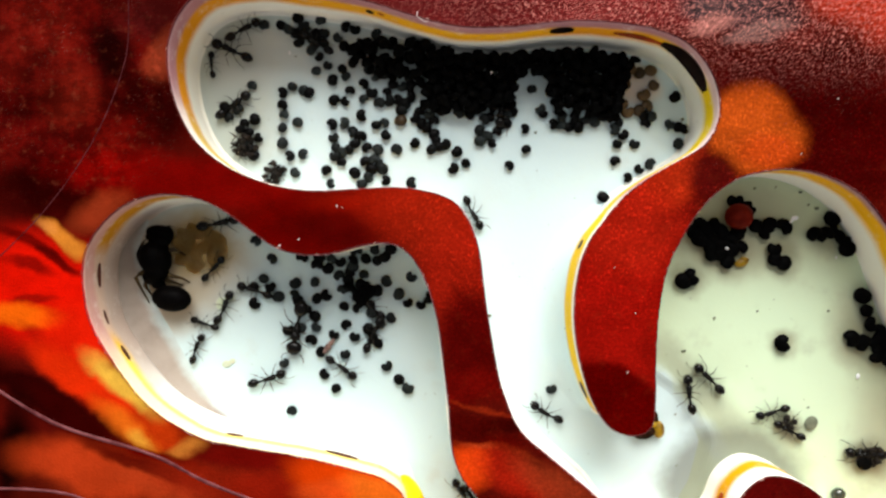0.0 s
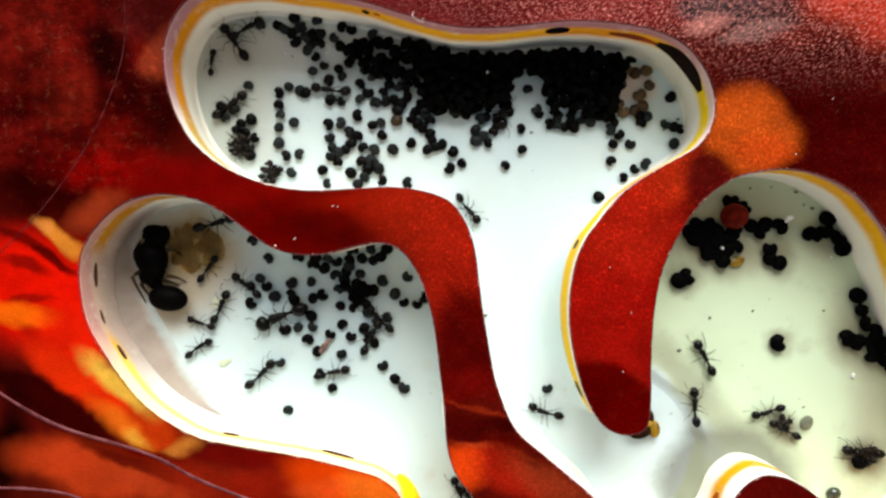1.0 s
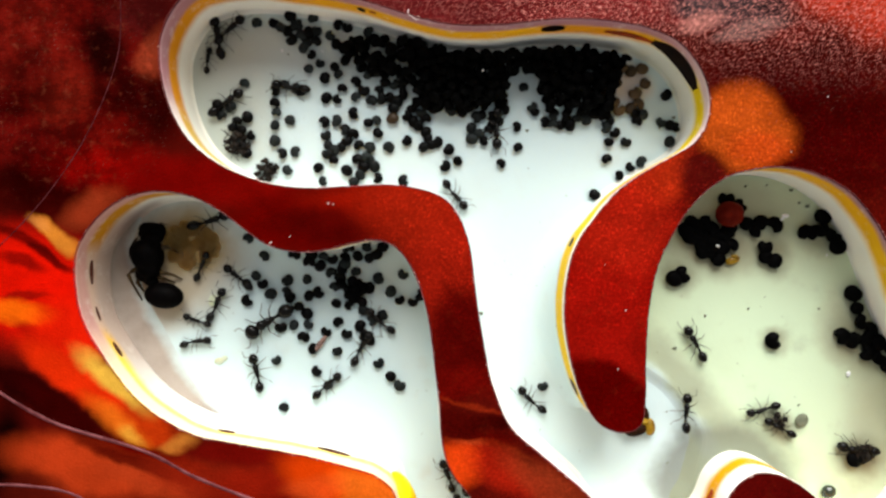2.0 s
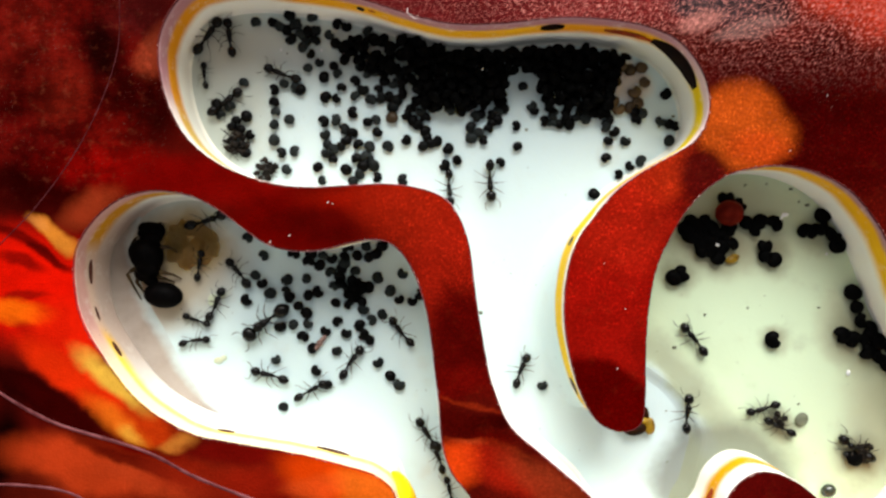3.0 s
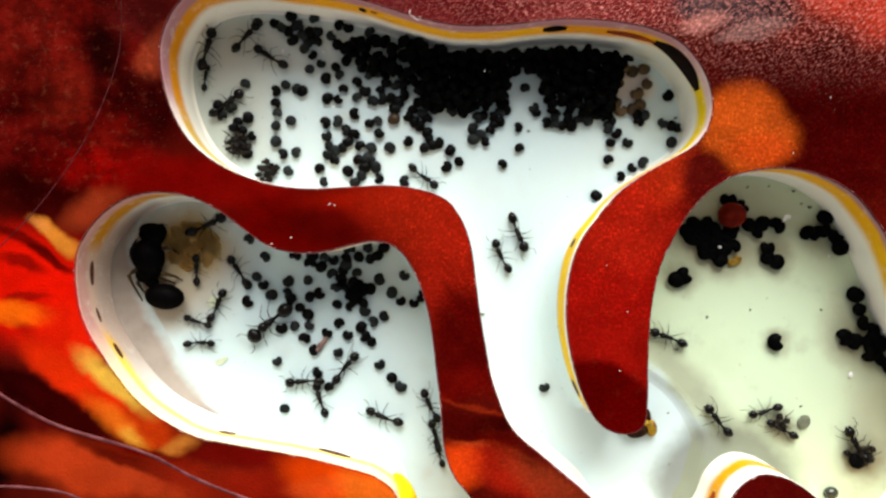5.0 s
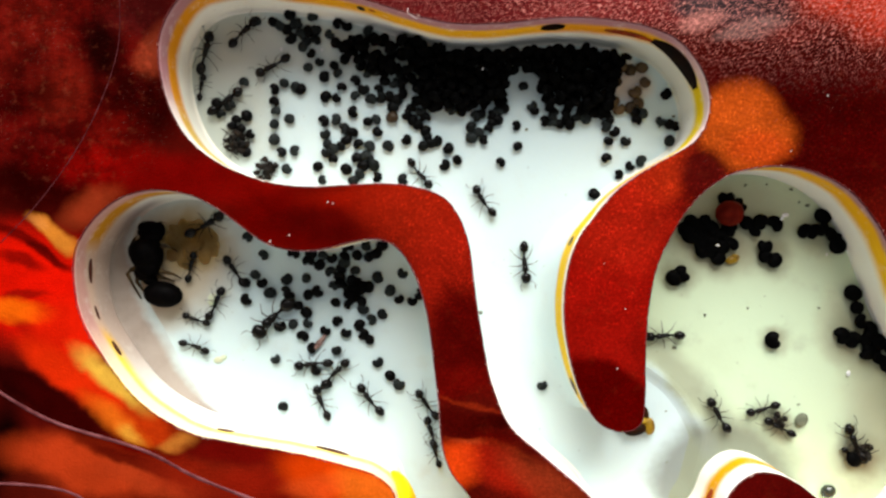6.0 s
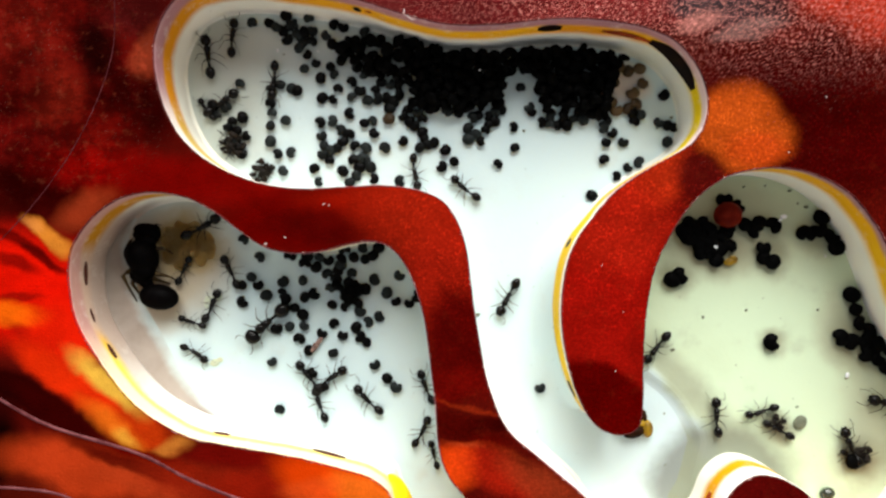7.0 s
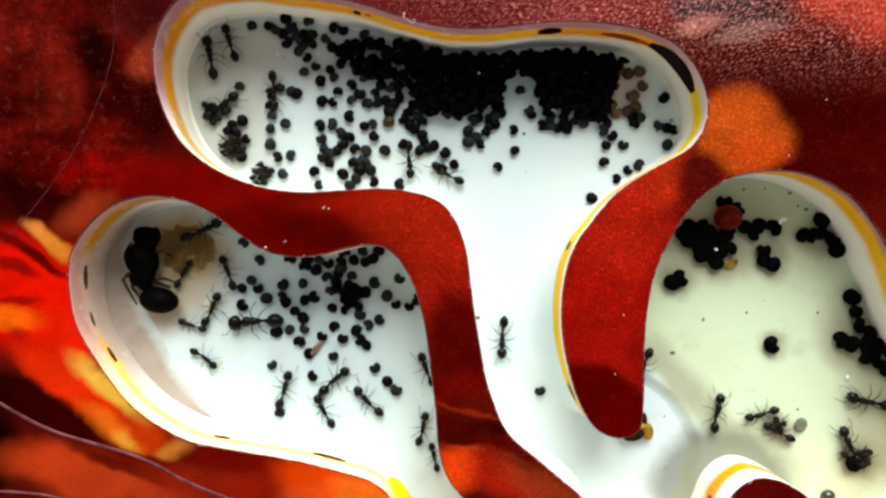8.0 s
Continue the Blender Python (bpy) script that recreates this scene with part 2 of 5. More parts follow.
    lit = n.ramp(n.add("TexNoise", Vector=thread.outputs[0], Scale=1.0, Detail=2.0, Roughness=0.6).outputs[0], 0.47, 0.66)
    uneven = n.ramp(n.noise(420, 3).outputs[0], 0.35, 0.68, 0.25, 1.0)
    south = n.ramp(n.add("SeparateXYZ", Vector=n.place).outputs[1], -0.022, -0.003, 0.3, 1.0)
    lit = n.times(n.times(lit, uneven), n.times(n.times(east, south), n.ramp(glint_zone, 0.0, 0.7, 1.0, 0.15)))
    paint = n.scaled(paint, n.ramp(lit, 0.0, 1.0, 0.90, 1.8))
    paint = n.scaled(paint, n.ramp(east, 0.12, 1.0, 1.03, 0.93))
    n.colour(paint)
    n.rough(n.ramp(fine, 0.3, 0.7, 0.15, 0.3))
    return n.m


def plaster_tone(n, clean, stain, deep_stain, patches=()):
    """Stains and specks of plaster. patches: plan place, half sizes, turn, softness, colour and weight of large marks,
    some of them painted shade.
    """
    wave = n.add("VectorMath", Vector=n.noise(120, 3).outputs["Color"])
    wave.operation = "MULTIPLY_ADD"
    wave.inputs[1].default_value = (0.006, 0.006, 0)
    n.t.links.new(n.place, wave.inputs[2])
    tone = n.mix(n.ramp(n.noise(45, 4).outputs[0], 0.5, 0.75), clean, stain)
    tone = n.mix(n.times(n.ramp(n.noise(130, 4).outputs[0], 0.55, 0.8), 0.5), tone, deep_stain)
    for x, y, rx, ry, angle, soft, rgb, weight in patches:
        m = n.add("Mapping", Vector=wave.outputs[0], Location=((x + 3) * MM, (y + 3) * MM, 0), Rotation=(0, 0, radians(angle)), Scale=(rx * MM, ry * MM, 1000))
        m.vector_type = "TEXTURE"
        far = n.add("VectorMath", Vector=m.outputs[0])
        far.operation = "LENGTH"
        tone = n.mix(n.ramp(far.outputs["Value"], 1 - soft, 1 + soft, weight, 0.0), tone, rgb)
    speck = n.ramp(n.noise(900, 1).outputs[0], 0.76, 0.80)
    return n.mix(n.times(speck, 0.4), tone, (0.10, 0.09, 0.06))


def floor_material(name, clean, stain, deep_stain, patches=()):
    """Fine plaster with stains, specks and large patches, some of them painted shade."""
    n = Nodes(name, 0.6)
    n.colour(plaster_tone(n, clean, stain, deep_stain, patches))
    n.bump(n.noise(1200, 3).outputs[0], 0.00003)
    return n.m


def layered_material(name, acrylic, seal, plaster, heights):
    """The cut wall of a chamber: lilac acrylic, a smeared yellow seal and plaster, one above the other.
    heights: plan place, half sizes, and the heights (mm) of the seal's upper and lower edge there."""
    n = Nodes(name, 0.7, 0.05)
    top, low = n.add("Value").outputs[0], n.add("Value").outputs[0]
    top.default_value, low.default_value = -4.2, -8.6
    for x, y, rx, ry, angle, a, b in heights:
        m = n.add("Mapping", Vector=n.place, Location=(x * MM, y * MM, 0), Rotation=(0, 0, radians(angle)), Scale=(rx * MM, ry * MM, 1000))
        m.vector_type = "TEXTURE"
        far = n.add("VectorMath", Vector=m.outputs[0])
        far.operation = "LENGTH"
        near = n.ramp(far.outputs["Value"], 0.75, 1.1, 1.0, 0.0)
        top, low = n.ramp(near, 0.0, 1.0, top, a), n.ramp(near, 0.0, 1.0, low, b)
    deep = n.add("SeparateXYZ", Vector=n.place).outputs[2]
    wavy = n.add("Math")
    wavy.operation = "MULTIPLY_ADD"
    n.t.links.new(n.noise(170, 4).outputs[0], wavy.inputs[0])
    wavy.inputs[1].default_value = 1.5
    n.t.links.new(n.times(deep, 1000.0), wavy.inputs[2])
    height = n.add("Math")
    height.operation = "SUBTRACT"
    n.t.links.new(wavy.outputs[0], height.inputs[0])
    height.inputs[1].default_value = 0.75

    def above(edge, soft):
        d = n.add("Math")
        d.operation = "SUBTRACT"
        n.t.links.new(height.outputs[0], d.inputs[0])
        n.t.links.new(edge, d.inputs[1])
        return n.ramp(d.outputs[0], -soft, soft)

    tone = n.mix(above(low, 1.4), plaster_tone(n, *plaster), plaster_tone(n, *seal))
    tone = n.mix(above(top, 0.9), tone, plaster_tone(n, *acrylic))
    streak = n.ramp(n.noise(380, 5, rough=0.7).outputs[0], 0.52, 0.74)
    tone = n.mix(n.times(streak, 0.35), tone, (0.86, 0.82, 0.74))
    n.colour(tone)
    n.bump(n.noise(900, 3).outputs[0], 0.00006)
    return n.m


PRINT = printed_material()
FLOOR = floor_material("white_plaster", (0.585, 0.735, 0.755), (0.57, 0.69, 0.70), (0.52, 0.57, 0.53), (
    # shadow of the arm in the channel, painted in
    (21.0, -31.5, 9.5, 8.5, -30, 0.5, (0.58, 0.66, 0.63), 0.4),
    # greyer at the north chamber's west end
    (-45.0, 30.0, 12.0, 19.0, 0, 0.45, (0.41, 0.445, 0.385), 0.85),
    # shade along the north wall, put into the colour
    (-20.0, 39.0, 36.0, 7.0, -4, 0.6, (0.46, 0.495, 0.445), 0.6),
    # queen's corner: dirt, with the shade there painted in
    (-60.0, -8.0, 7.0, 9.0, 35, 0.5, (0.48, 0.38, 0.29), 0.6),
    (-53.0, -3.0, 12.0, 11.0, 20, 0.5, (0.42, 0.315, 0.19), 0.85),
    # grey ring round the south island
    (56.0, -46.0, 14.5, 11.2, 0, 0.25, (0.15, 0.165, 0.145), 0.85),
    # amber stain by the brood, beige one by the brown seeds
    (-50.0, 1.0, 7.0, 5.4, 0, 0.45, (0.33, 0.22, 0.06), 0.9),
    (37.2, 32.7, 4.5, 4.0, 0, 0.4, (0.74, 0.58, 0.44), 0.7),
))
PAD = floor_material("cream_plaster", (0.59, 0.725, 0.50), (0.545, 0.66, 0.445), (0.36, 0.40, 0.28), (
    # shade of the floor step painted in, then the white floor's tone
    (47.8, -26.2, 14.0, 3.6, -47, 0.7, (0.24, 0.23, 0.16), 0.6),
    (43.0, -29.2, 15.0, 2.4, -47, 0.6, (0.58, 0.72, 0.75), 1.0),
    # grey round the south island
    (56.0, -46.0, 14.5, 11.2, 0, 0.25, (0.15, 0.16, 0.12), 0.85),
    # painted shade by the east wall, here and two lines down
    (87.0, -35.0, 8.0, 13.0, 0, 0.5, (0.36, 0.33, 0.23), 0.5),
    # brown dirt and the north wall's shade in one colour
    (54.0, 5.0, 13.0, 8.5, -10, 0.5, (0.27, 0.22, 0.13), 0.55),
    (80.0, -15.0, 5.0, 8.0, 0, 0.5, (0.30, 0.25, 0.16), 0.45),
    # shade across the chamber's north, painted as a warm tone
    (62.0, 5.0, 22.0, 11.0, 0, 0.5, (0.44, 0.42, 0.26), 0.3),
    # brown halos round the seed clumps
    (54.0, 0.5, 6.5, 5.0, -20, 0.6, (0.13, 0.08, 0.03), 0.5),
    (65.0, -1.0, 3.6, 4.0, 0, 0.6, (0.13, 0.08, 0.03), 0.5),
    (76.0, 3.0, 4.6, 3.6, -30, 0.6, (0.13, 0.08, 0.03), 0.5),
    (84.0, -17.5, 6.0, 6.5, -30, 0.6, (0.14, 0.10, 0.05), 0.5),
    # shadow of the ant cluster, painted brown
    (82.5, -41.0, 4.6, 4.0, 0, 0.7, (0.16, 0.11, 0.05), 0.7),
    # brown halos round the lone seeds
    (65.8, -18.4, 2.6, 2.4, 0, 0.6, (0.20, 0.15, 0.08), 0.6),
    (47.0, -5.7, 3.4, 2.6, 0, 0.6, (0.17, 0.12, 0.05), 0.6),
    # painted shadow between the two resting ants
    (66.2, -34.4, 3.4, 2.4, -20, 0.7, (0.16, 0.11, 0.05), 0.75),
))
WALL_TONES = ((0.90, 0.92, 0.86), (0.86, 0.86, 0.79), (0.74, 0.72, 0.64), (
    # dimness of the west wall, painted as brown plaster
    (-62.0, -6.0, 11.0, 20.0, 20, 0.5, (0.52, 0.40, 0.33), 1.0),
    (-48.0, 26.0, 8.0, 18.0, 0, 0.5, (0.86, 0.85, 0.74), 0.8),
    (80.0, -5.0, 20.0, 40.0, 0, 0.4, (0.88, 0.88, 0.80), 1.0),
    (57.0, -46.5, 14.0, 10.5, 0, 0.2, (0.88, 0.86, 0.76), 0.9),
    (41.0, 32.0, 9.0, 10.0, 0, 0.5, (0.72, 0.77, 0.69), 0.9),
))
ACRYLIC_TONES = ((0.40, 0.19, 0.21), (0.47, 0.25, 0.26), (0.34, 0.15, 0.15), (
    (-60.0, -4.0, 11.0, 20.0, 20, 0.5, (0.56, 0.30, 0.25), 1.0),
    (-38.0, -34.0, 40.0, 13.0, -12, 0.4, (0.86, 0.73, 0.47), 1.0),
    (55.0, -42.0, 15.0, 12.0, 0, 0.4, (0.86, 0.82, 0.76), 1.0),
    (22.0, -6.0, 10.0, 28.0, 0, 0.4, (0.86, 0.80, 0.68), 1.0),
    (46.0, 18.0, 8.0, 14.0, 0, 0.5, (0.80, 0.66, 0.60), 0.8),
    (-40.0, 16.0, 14.0, 10.0, -35, 0.5, (0.82, 0.75, 0.66), 0.9),
))
YELLOW_TONES = ((0.84, 0.46, 0.008), (0.88, 0.52, 0.014), (0.72, 0.32, 0.006), (
    # the north-west seal's shade, painted as darker orange
    (-44.0, 34.0, 26.0, 22.0, 0, 0.6, (0.66, 0.25, 0.008), 0.95),
    (27.0, 38.0, 9.0, 6.0, -6, 0.6, (0.70, 0.20, 0.012), 0.9),
    (-60.0, 2.0, 14.0, 18.0, 30, 0.6, (0.50, 0.20, 0.012), 0.9),
    (-44.0, 17.0, 8.0, 8.0, 0, 0.6, (0.55, 0.42, 0.10), 0.85),
    (-35.0, -33.0, 36.0, 10.0, -14, 0.5, (0.90, 0.71, 0.13), 0.95),
    (55.0, -44.0, 16.0, 9.0, 0, 0.5, (0.66, 0.30, 0.004), 0.95),
    (45.5, -46.0, 3.0, 4.0, 0, 0.5, (0.62, 0.13, 0.01), 0.9),
    (68.0, 10.0, 14.0, 14.0, 0, 0.6, (0.80, 0.38, 0.01), 0.7),
    (46.0, 23.0, 6.0, 9.0, 0, 0.5, (0.82, 0.62, 0.01), 0.9),
    (-65.0, -8.0, 5.0, 8.5, 10, 0.4, (0.62, 0.44, 0.34), 0.95),
    (22.0, -6.0, 9.0, 26.0, 0, 0.4, (0.88, 0.58, 0.015), 0.8),
    (0.0, 43.0, 40.0, 7.0, -4, 0.5, (0.80, 0.37, 0.012), 0.6),
))
LAYERS = layered_material("layered_wall", ACRYLIC_TONES, YELLOW_TONES, WALL_TONES, (
    (5.0, 43.0, 55.0, 9.0, -4, -3.7, -8.2),
    (42.0, 33.0, 12.0, 14.0, 0, -3.1, -7.4),
    (-38.0, -19.0, 36.0, 34.0, 0, -4.2, -6.6),
    (-57.0, 5.0, 11.0, 8.0, 35, -3.4, -7.6),
    (-40.0, -34.0, 38.0, 9.0, -12, -4.3, -6.3),
    (75.0, -5.0, 36.0, 45.0, 0, -1.8, -6.2),
    (15.0, -36.0, 9.0, 24.0, 35, 2.0, 1.0),
    (23.0, -10.0, 8.5, 23.0, 0, -2.6, -9.4),
    (58.0, -44.0, 16.0, 9.0, 0, -4.8, -8.8),
))
RIM = floor_material("acrylic_rim", *ACRYLIC_TONES)


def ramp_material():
    """Brown-grey shade of the wall foot, painted in, thinning down the ramp into clean plaster."""
    n = Nodes("shaded_plaster", 0.6, 0.2)
    # the two browns carry the shade at the wall
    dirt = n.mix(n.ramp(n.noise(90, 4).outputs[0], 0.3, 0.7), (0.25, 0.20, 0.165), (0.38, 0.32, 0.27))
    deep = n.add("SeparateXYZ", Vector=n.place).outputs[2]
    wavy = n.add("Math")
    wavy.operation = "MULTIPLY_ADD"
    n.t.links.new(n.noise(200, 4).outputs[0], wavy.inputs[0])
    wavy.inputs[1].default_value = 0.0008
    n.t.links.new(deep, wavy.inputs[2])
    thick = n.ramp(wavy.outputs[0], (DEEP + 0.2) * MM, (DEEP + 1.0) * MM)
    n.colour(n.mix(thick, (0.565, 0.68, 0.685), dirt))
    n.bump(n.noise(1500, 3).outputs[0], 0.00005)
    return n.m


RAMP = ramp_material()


def edge_material():
    """The scorched cut of the cover: dark maroon ink with pale chips."""
    n = Nodes("cut_edge", 0.6, 0.05)
    ink = n.mix(n.ramp(n.noise(60, 3).outputs[0], 0.35, 0.65), (0.05, 0.008, 0.008), (0.15, 0.035, 0.035))
    chip = n.ramp(n.noise(1100, 4, rough=0.7).outputs[0], 0.56, 0.66)
    n.colour(n.mix(n.times(chip, 0.8), ink, (0.70, 0.46, 0.40)))
    n.bump(n.noise(2500, 2).outputs[0], 0.00008)
    return n.m


def seed_material(name, dark, light):
    """Seed coats from black to smoky grey, the pale ones mottled."""
    n = Nodes(name, 0.4, 0.06)
    own = n.add("ObjectInfo").outputs["Random"]
    pale = n.ramp(own, 0.45, 1.0, 0.0, 1.0)
    mottle = n.ramp(n.noise(1500, 3).outputs[0], 0.3, 0.7, 0.35, 1.0)
    n.colour(n.mix(n.times(pale, mottle), dark, light))
    n.bump(n.noise(3500, 3).outputs[0], 0.00003)
    return n.m


EDGE = edge_material()
RUST = grained("rusty_smear", (0.16, 0.020, 0.008), (0.42, 0.075, 0.015), 260, 0.5, gloss=0.03)
BROWN_SMEAR = grained("maroon_smear", (0.025, 0.008, 0.006), (0.13, 0.042, 0.026), 300, 0.5, gloss=0.03)
SWELL = grained("thick_yellow_seal", (0.80, 0.50, 0.004), (0.88, 0.64, 0.006), 200, 0.5, gloss=0.1)
STAIN = grained("dark_smear", (0.001, 0.001, 0.001), (0.010, 0.003, 0.002), 250, 0.4, gloss=0.03)
SEED = seed_material("black_seed", (0.0012, 0.0012, 0.0012), (0.024, 0.031, 0.031))
HEAP = grained("black_seeds_heaped", (0.001, 0.001, 0.001), (0.003, 0.003, 0.003), 700, 0.5, 0.00003, 4000, gloss=0.012)
BROWN_SEED = grained("brown_seed", (0.04, 0.024, 0.010), (0.10, 0.062, 0.026), 500, 0.4, 0.00003, 4000, True)
RED_SEED = grained("red_seed", (0.07, 0.004, 0.002), (0.15, 0.012, 0.005), 350, 0.4, gloss=0.02)
QUEEN = grained("queen_chitin", (0.0006, 0.0005, 0.0005), (0.002, 0.0015, 0.0015), 700, 0.5, 0.00006, 1800, gloss=0.02)
QUEEN_LEG = grained("amber_brown_leg", (0.014, 0.008, 0.004), (0.08, 0.05, 0.018), 500, 0.4, gloss=0.1)
ANT = grained("black_chitin", (0.0012, 0.001, 0.001), (0.005, 0.004, 0.003), 900, 0.25, 0.00001, 6000, gloss=0.16)
LEG = grained("dark_brown_leg", (0.010, 0.007, 0.005), (0.04, 0.03, 0.02), 900, 0.4)


def brood_material():
    """Half-clear amber larvae with brown veins."""
    n = Nodes("amber_brood", 0.45, 0.25)
    tone = n.mix(n.ramp(n.noise(260, 4).outputs[0], 0.35, 0.7), (0.66, 0.50, 0.22), (0.86, 0.74, 0.44))
    vein = n.ramp(n.noise(600, 3, rough=0.7).outputs[0], 0.54, 0.64)
    tone = n.mix(n.times(vein, 0.5), tone, (0.45, 0.28, 0.09))
    n.colour(tone)
    n.b.inputs["Transmission Weight"].default_value = 0.92
    n.b.inputs["IOR"].default_value = 1.06
    n.bump(n.noise(1500, 3).outputs[0], 0.00006)
    return n.m


BROOD = brood_material()
PUPA = grained("reddish_pupa", (0.07, 0.032, 0.026), (0.34, 0.22, 0.19), 1200, 0.5)
SMUDGE = grained("pale_smudge", (0.56, 0.60, 0.42), (0.62, 0.68, 0.54), 300, 0.4, sss=0.2)
LITTER = grained("brown_litter", (0.002, 0.0015, 0.001), (0.018, 0.011, 0.006), 900, 0.7, 0.0001, 3000)
FAINT = grained("faint_line", (0.03, 0.003, 0.004), (0.10, 0.022, 0.025), 500, 0.4, gloss=0.03)
LINE = grained("mauve_line", (0.07, 0.013, 0.015), (0.22, 0.070, 0.075), 300, 0.4, gloss=0.1)
GREY = grained("grey_pellet", (0.11, 0.12, 0.08), (0.20, 0.22, 0.15), 400, 0.6)
BEAD = grained("dark_pellet", (0.012, 0.016, 0.010), (0.05, 0.06, 0.04), 500, 0.15, gloss=0.6)
GLINT = grained("white_glint", (0.75, 0.76, 0.78), (0.85, 0.85, 0.85), 2000, 0.2)
DARK_HUSK = grained("dark_husk", (0.006, 0.002, 0.001), (0.028, 0.010, 0.003), 300, 0.5, gloss=0.05)
HUSK = grained("amber_husk", (0.12, 0.06, 0.004), (0.46, 0.28, 0.012), 220, 0.35)
DUST = grained("pale_dust", (0.55, 0.42, 0.38), (0.75, 0.66, 0.62), 900, 0.6, gloss=0.1)
TABLE = grained("grey_tabletop", (0.20, 0.19, 0.18), (0.27, 0.26, 0.24), 30, 0.5, 0.0001)


# ---- shapes ----
def part(name, bm, material, parent=None, label=""):
    """Links a bmesh, or a mesh, as one object under a thing or a part."""
    if isinstance(bm, bmesh.types.BMesh):
        me = bpy.data.meshes.new(name)
        bm.to_mesh(me)
        bm.free()
    else:
        me = bm
    if material and not me.materials:
        me.materials.append(material)
    ob = new(name, me)
    ob.parent = parent
    if label:
        ob["label"] = label
    return ob


def smooth_loop(points, steps=6, closed=True):
    """A smooth curve through plan points (mm), as a list of plan points."""
    p = [Vector(q) for q in points]
    count, made = len(p), []
    for i in range(count if closed else count - 1):
        if closed:
            a, b, c, d = (p[(i + k) % count] for k in (-1, 0, 1, 2))
        else:
            a, b, c, d = (p[min(max(i + k, 0), count - 1)] for k in (-1, 0, 1, 2))
        for s in range(steps):
            t = s / steps
            made.append(0.5 * (2 * b + (c - a) * t + (2 * a - 5 * b + 4 * c - d) * t * t + (3 * b - a - 3 * c + d) * t ** 3))
    if not closed:
        made.append(p[-1])
    return made


def inward(loop):
    """The unit normals of a closed loop, towards its inside."""
    area = sum(a.x * b.y - b.x * a.y for a, b in zip(loop, loop[1:] + loop[:1]))
    turn = 1 if area > 0 else -1
    made = []
    for i in range(len(loop)):
        d = (loop[(i + 1) % len(loop)] - loop[i - 1]).normalized()
        made.append(Vector((-d.y, d.x)) * turn)
    return made


def slab(name, loops, low, high, material, parent, label="", round_edge=0.0):
    """A plate between two heights (mm), with the first loop as its edge and the others cut through it."""
    cu = bpy.data.curves.new(name, "CURVE")
    cu.dimensions, cu.fill_mode = "2D", "BOTH"
    cu.extrude = (high - low) / 2 * MM - round_edge * MM
    cu.bevel_depth, cu.bevel_resolution = round_edge * MM, 1
    for loop in loops:
        s = cu.splines.new("POLY")
        s.points.add(len(loop) - 1)
        for q, v in zip(s.points, loop):
            q.co = (v[0] * MM, v[1] * MM, 0, 1)
        s.use_cyclic_u = True
    ob = bpy.data.objects.new(name, cu)
    scene.collection.objects.link(ob)
    me = bpy.data.meshes.new_from_object(ob.evaluated_get(bpy.context.evaluated_depsgraph_get()))
    bpy.data.objects.remove(ob)
    me.transform(Matrix.Translation((0, 0, (low + high) / 2 * MM)))
    me.materials.clear()
    return part(name, me, material, parent, label)


def sweep(name, loop, profile, material, parent, label="", closed=True, normals=None):
    """A strip along a plan loop; profile: (distance inward, height) in mm."""
    bm = bmesh.new()
    norm = normals or inward(loop)
    rings = [[bm.verts.new(((p.x + q.x * d) * MM, (p.y + q.y * d) * MM, z * MM)) for d, z in profile] for p, q in zip(loop, norm)]
    pairs = list(zip(rings, rings[1:] + rings[:1])) if closed else list(zip(rings, rings[1:]))
    for a, b in pairs:
        for i in range(len(profile) - 1):
            f = bm.faces.new((a[i], b[i], b[i + 1], a[i + 1]))
            f.smooth = True
    bmesh.ops.recalc_face_normals(bm, faces=bm.faces)
    return part(name, bm, material, parent, label)


def ball(bm, at, size, turn=0.0, u=14, v=9, tilt=0.0):
    """An ellipsoid in bm: centre, half sizes, turn about z and tilt about y in degrees."""
    m = Matrix.Translation(at) @ pose(0, 0, 0, 0, tilt, turn) @ Matrix.Diagonal((*size, 1))
    made = bmesh.ops.create_uvsphere(bm, u_segments=u, v_segments=v, radius=1.0, matrix=m)
    for q in made["verts"]:
        for f in q.link_faces:
            f.smooth = True
    return made["verts"]


def tube(bm, path, radii, sides=6):
    """A tapered tube along a path."""
    rings = []
    for i, (p, r) in enumerate(zip(path, radii)):
        p = Vector(p)
        d = (Vector(path[min(i + 1, len(path) - 1)]) - Vector(path[max(i - 1, 0)])).normalized()
        a = d.orthogonal().normalized()
        b = d.cross(a)
        rings.append([bm.verts.new(p + r * (a * math.cos(w) + b * math.sin(w))) for w in (2 * math.pi * k / sides for k in range(sides))])
    for a, b in zip(rings, rings[1:]):
        for k in range(sides):
            f = bm.faces.new((a[k], a[(k + 1) % sides], b[(k + 1) % sides], b[k]))
            f.smooth = True
    bm.faces.new(rings[0][::-1])
    bm.faces.new(rings[-1])


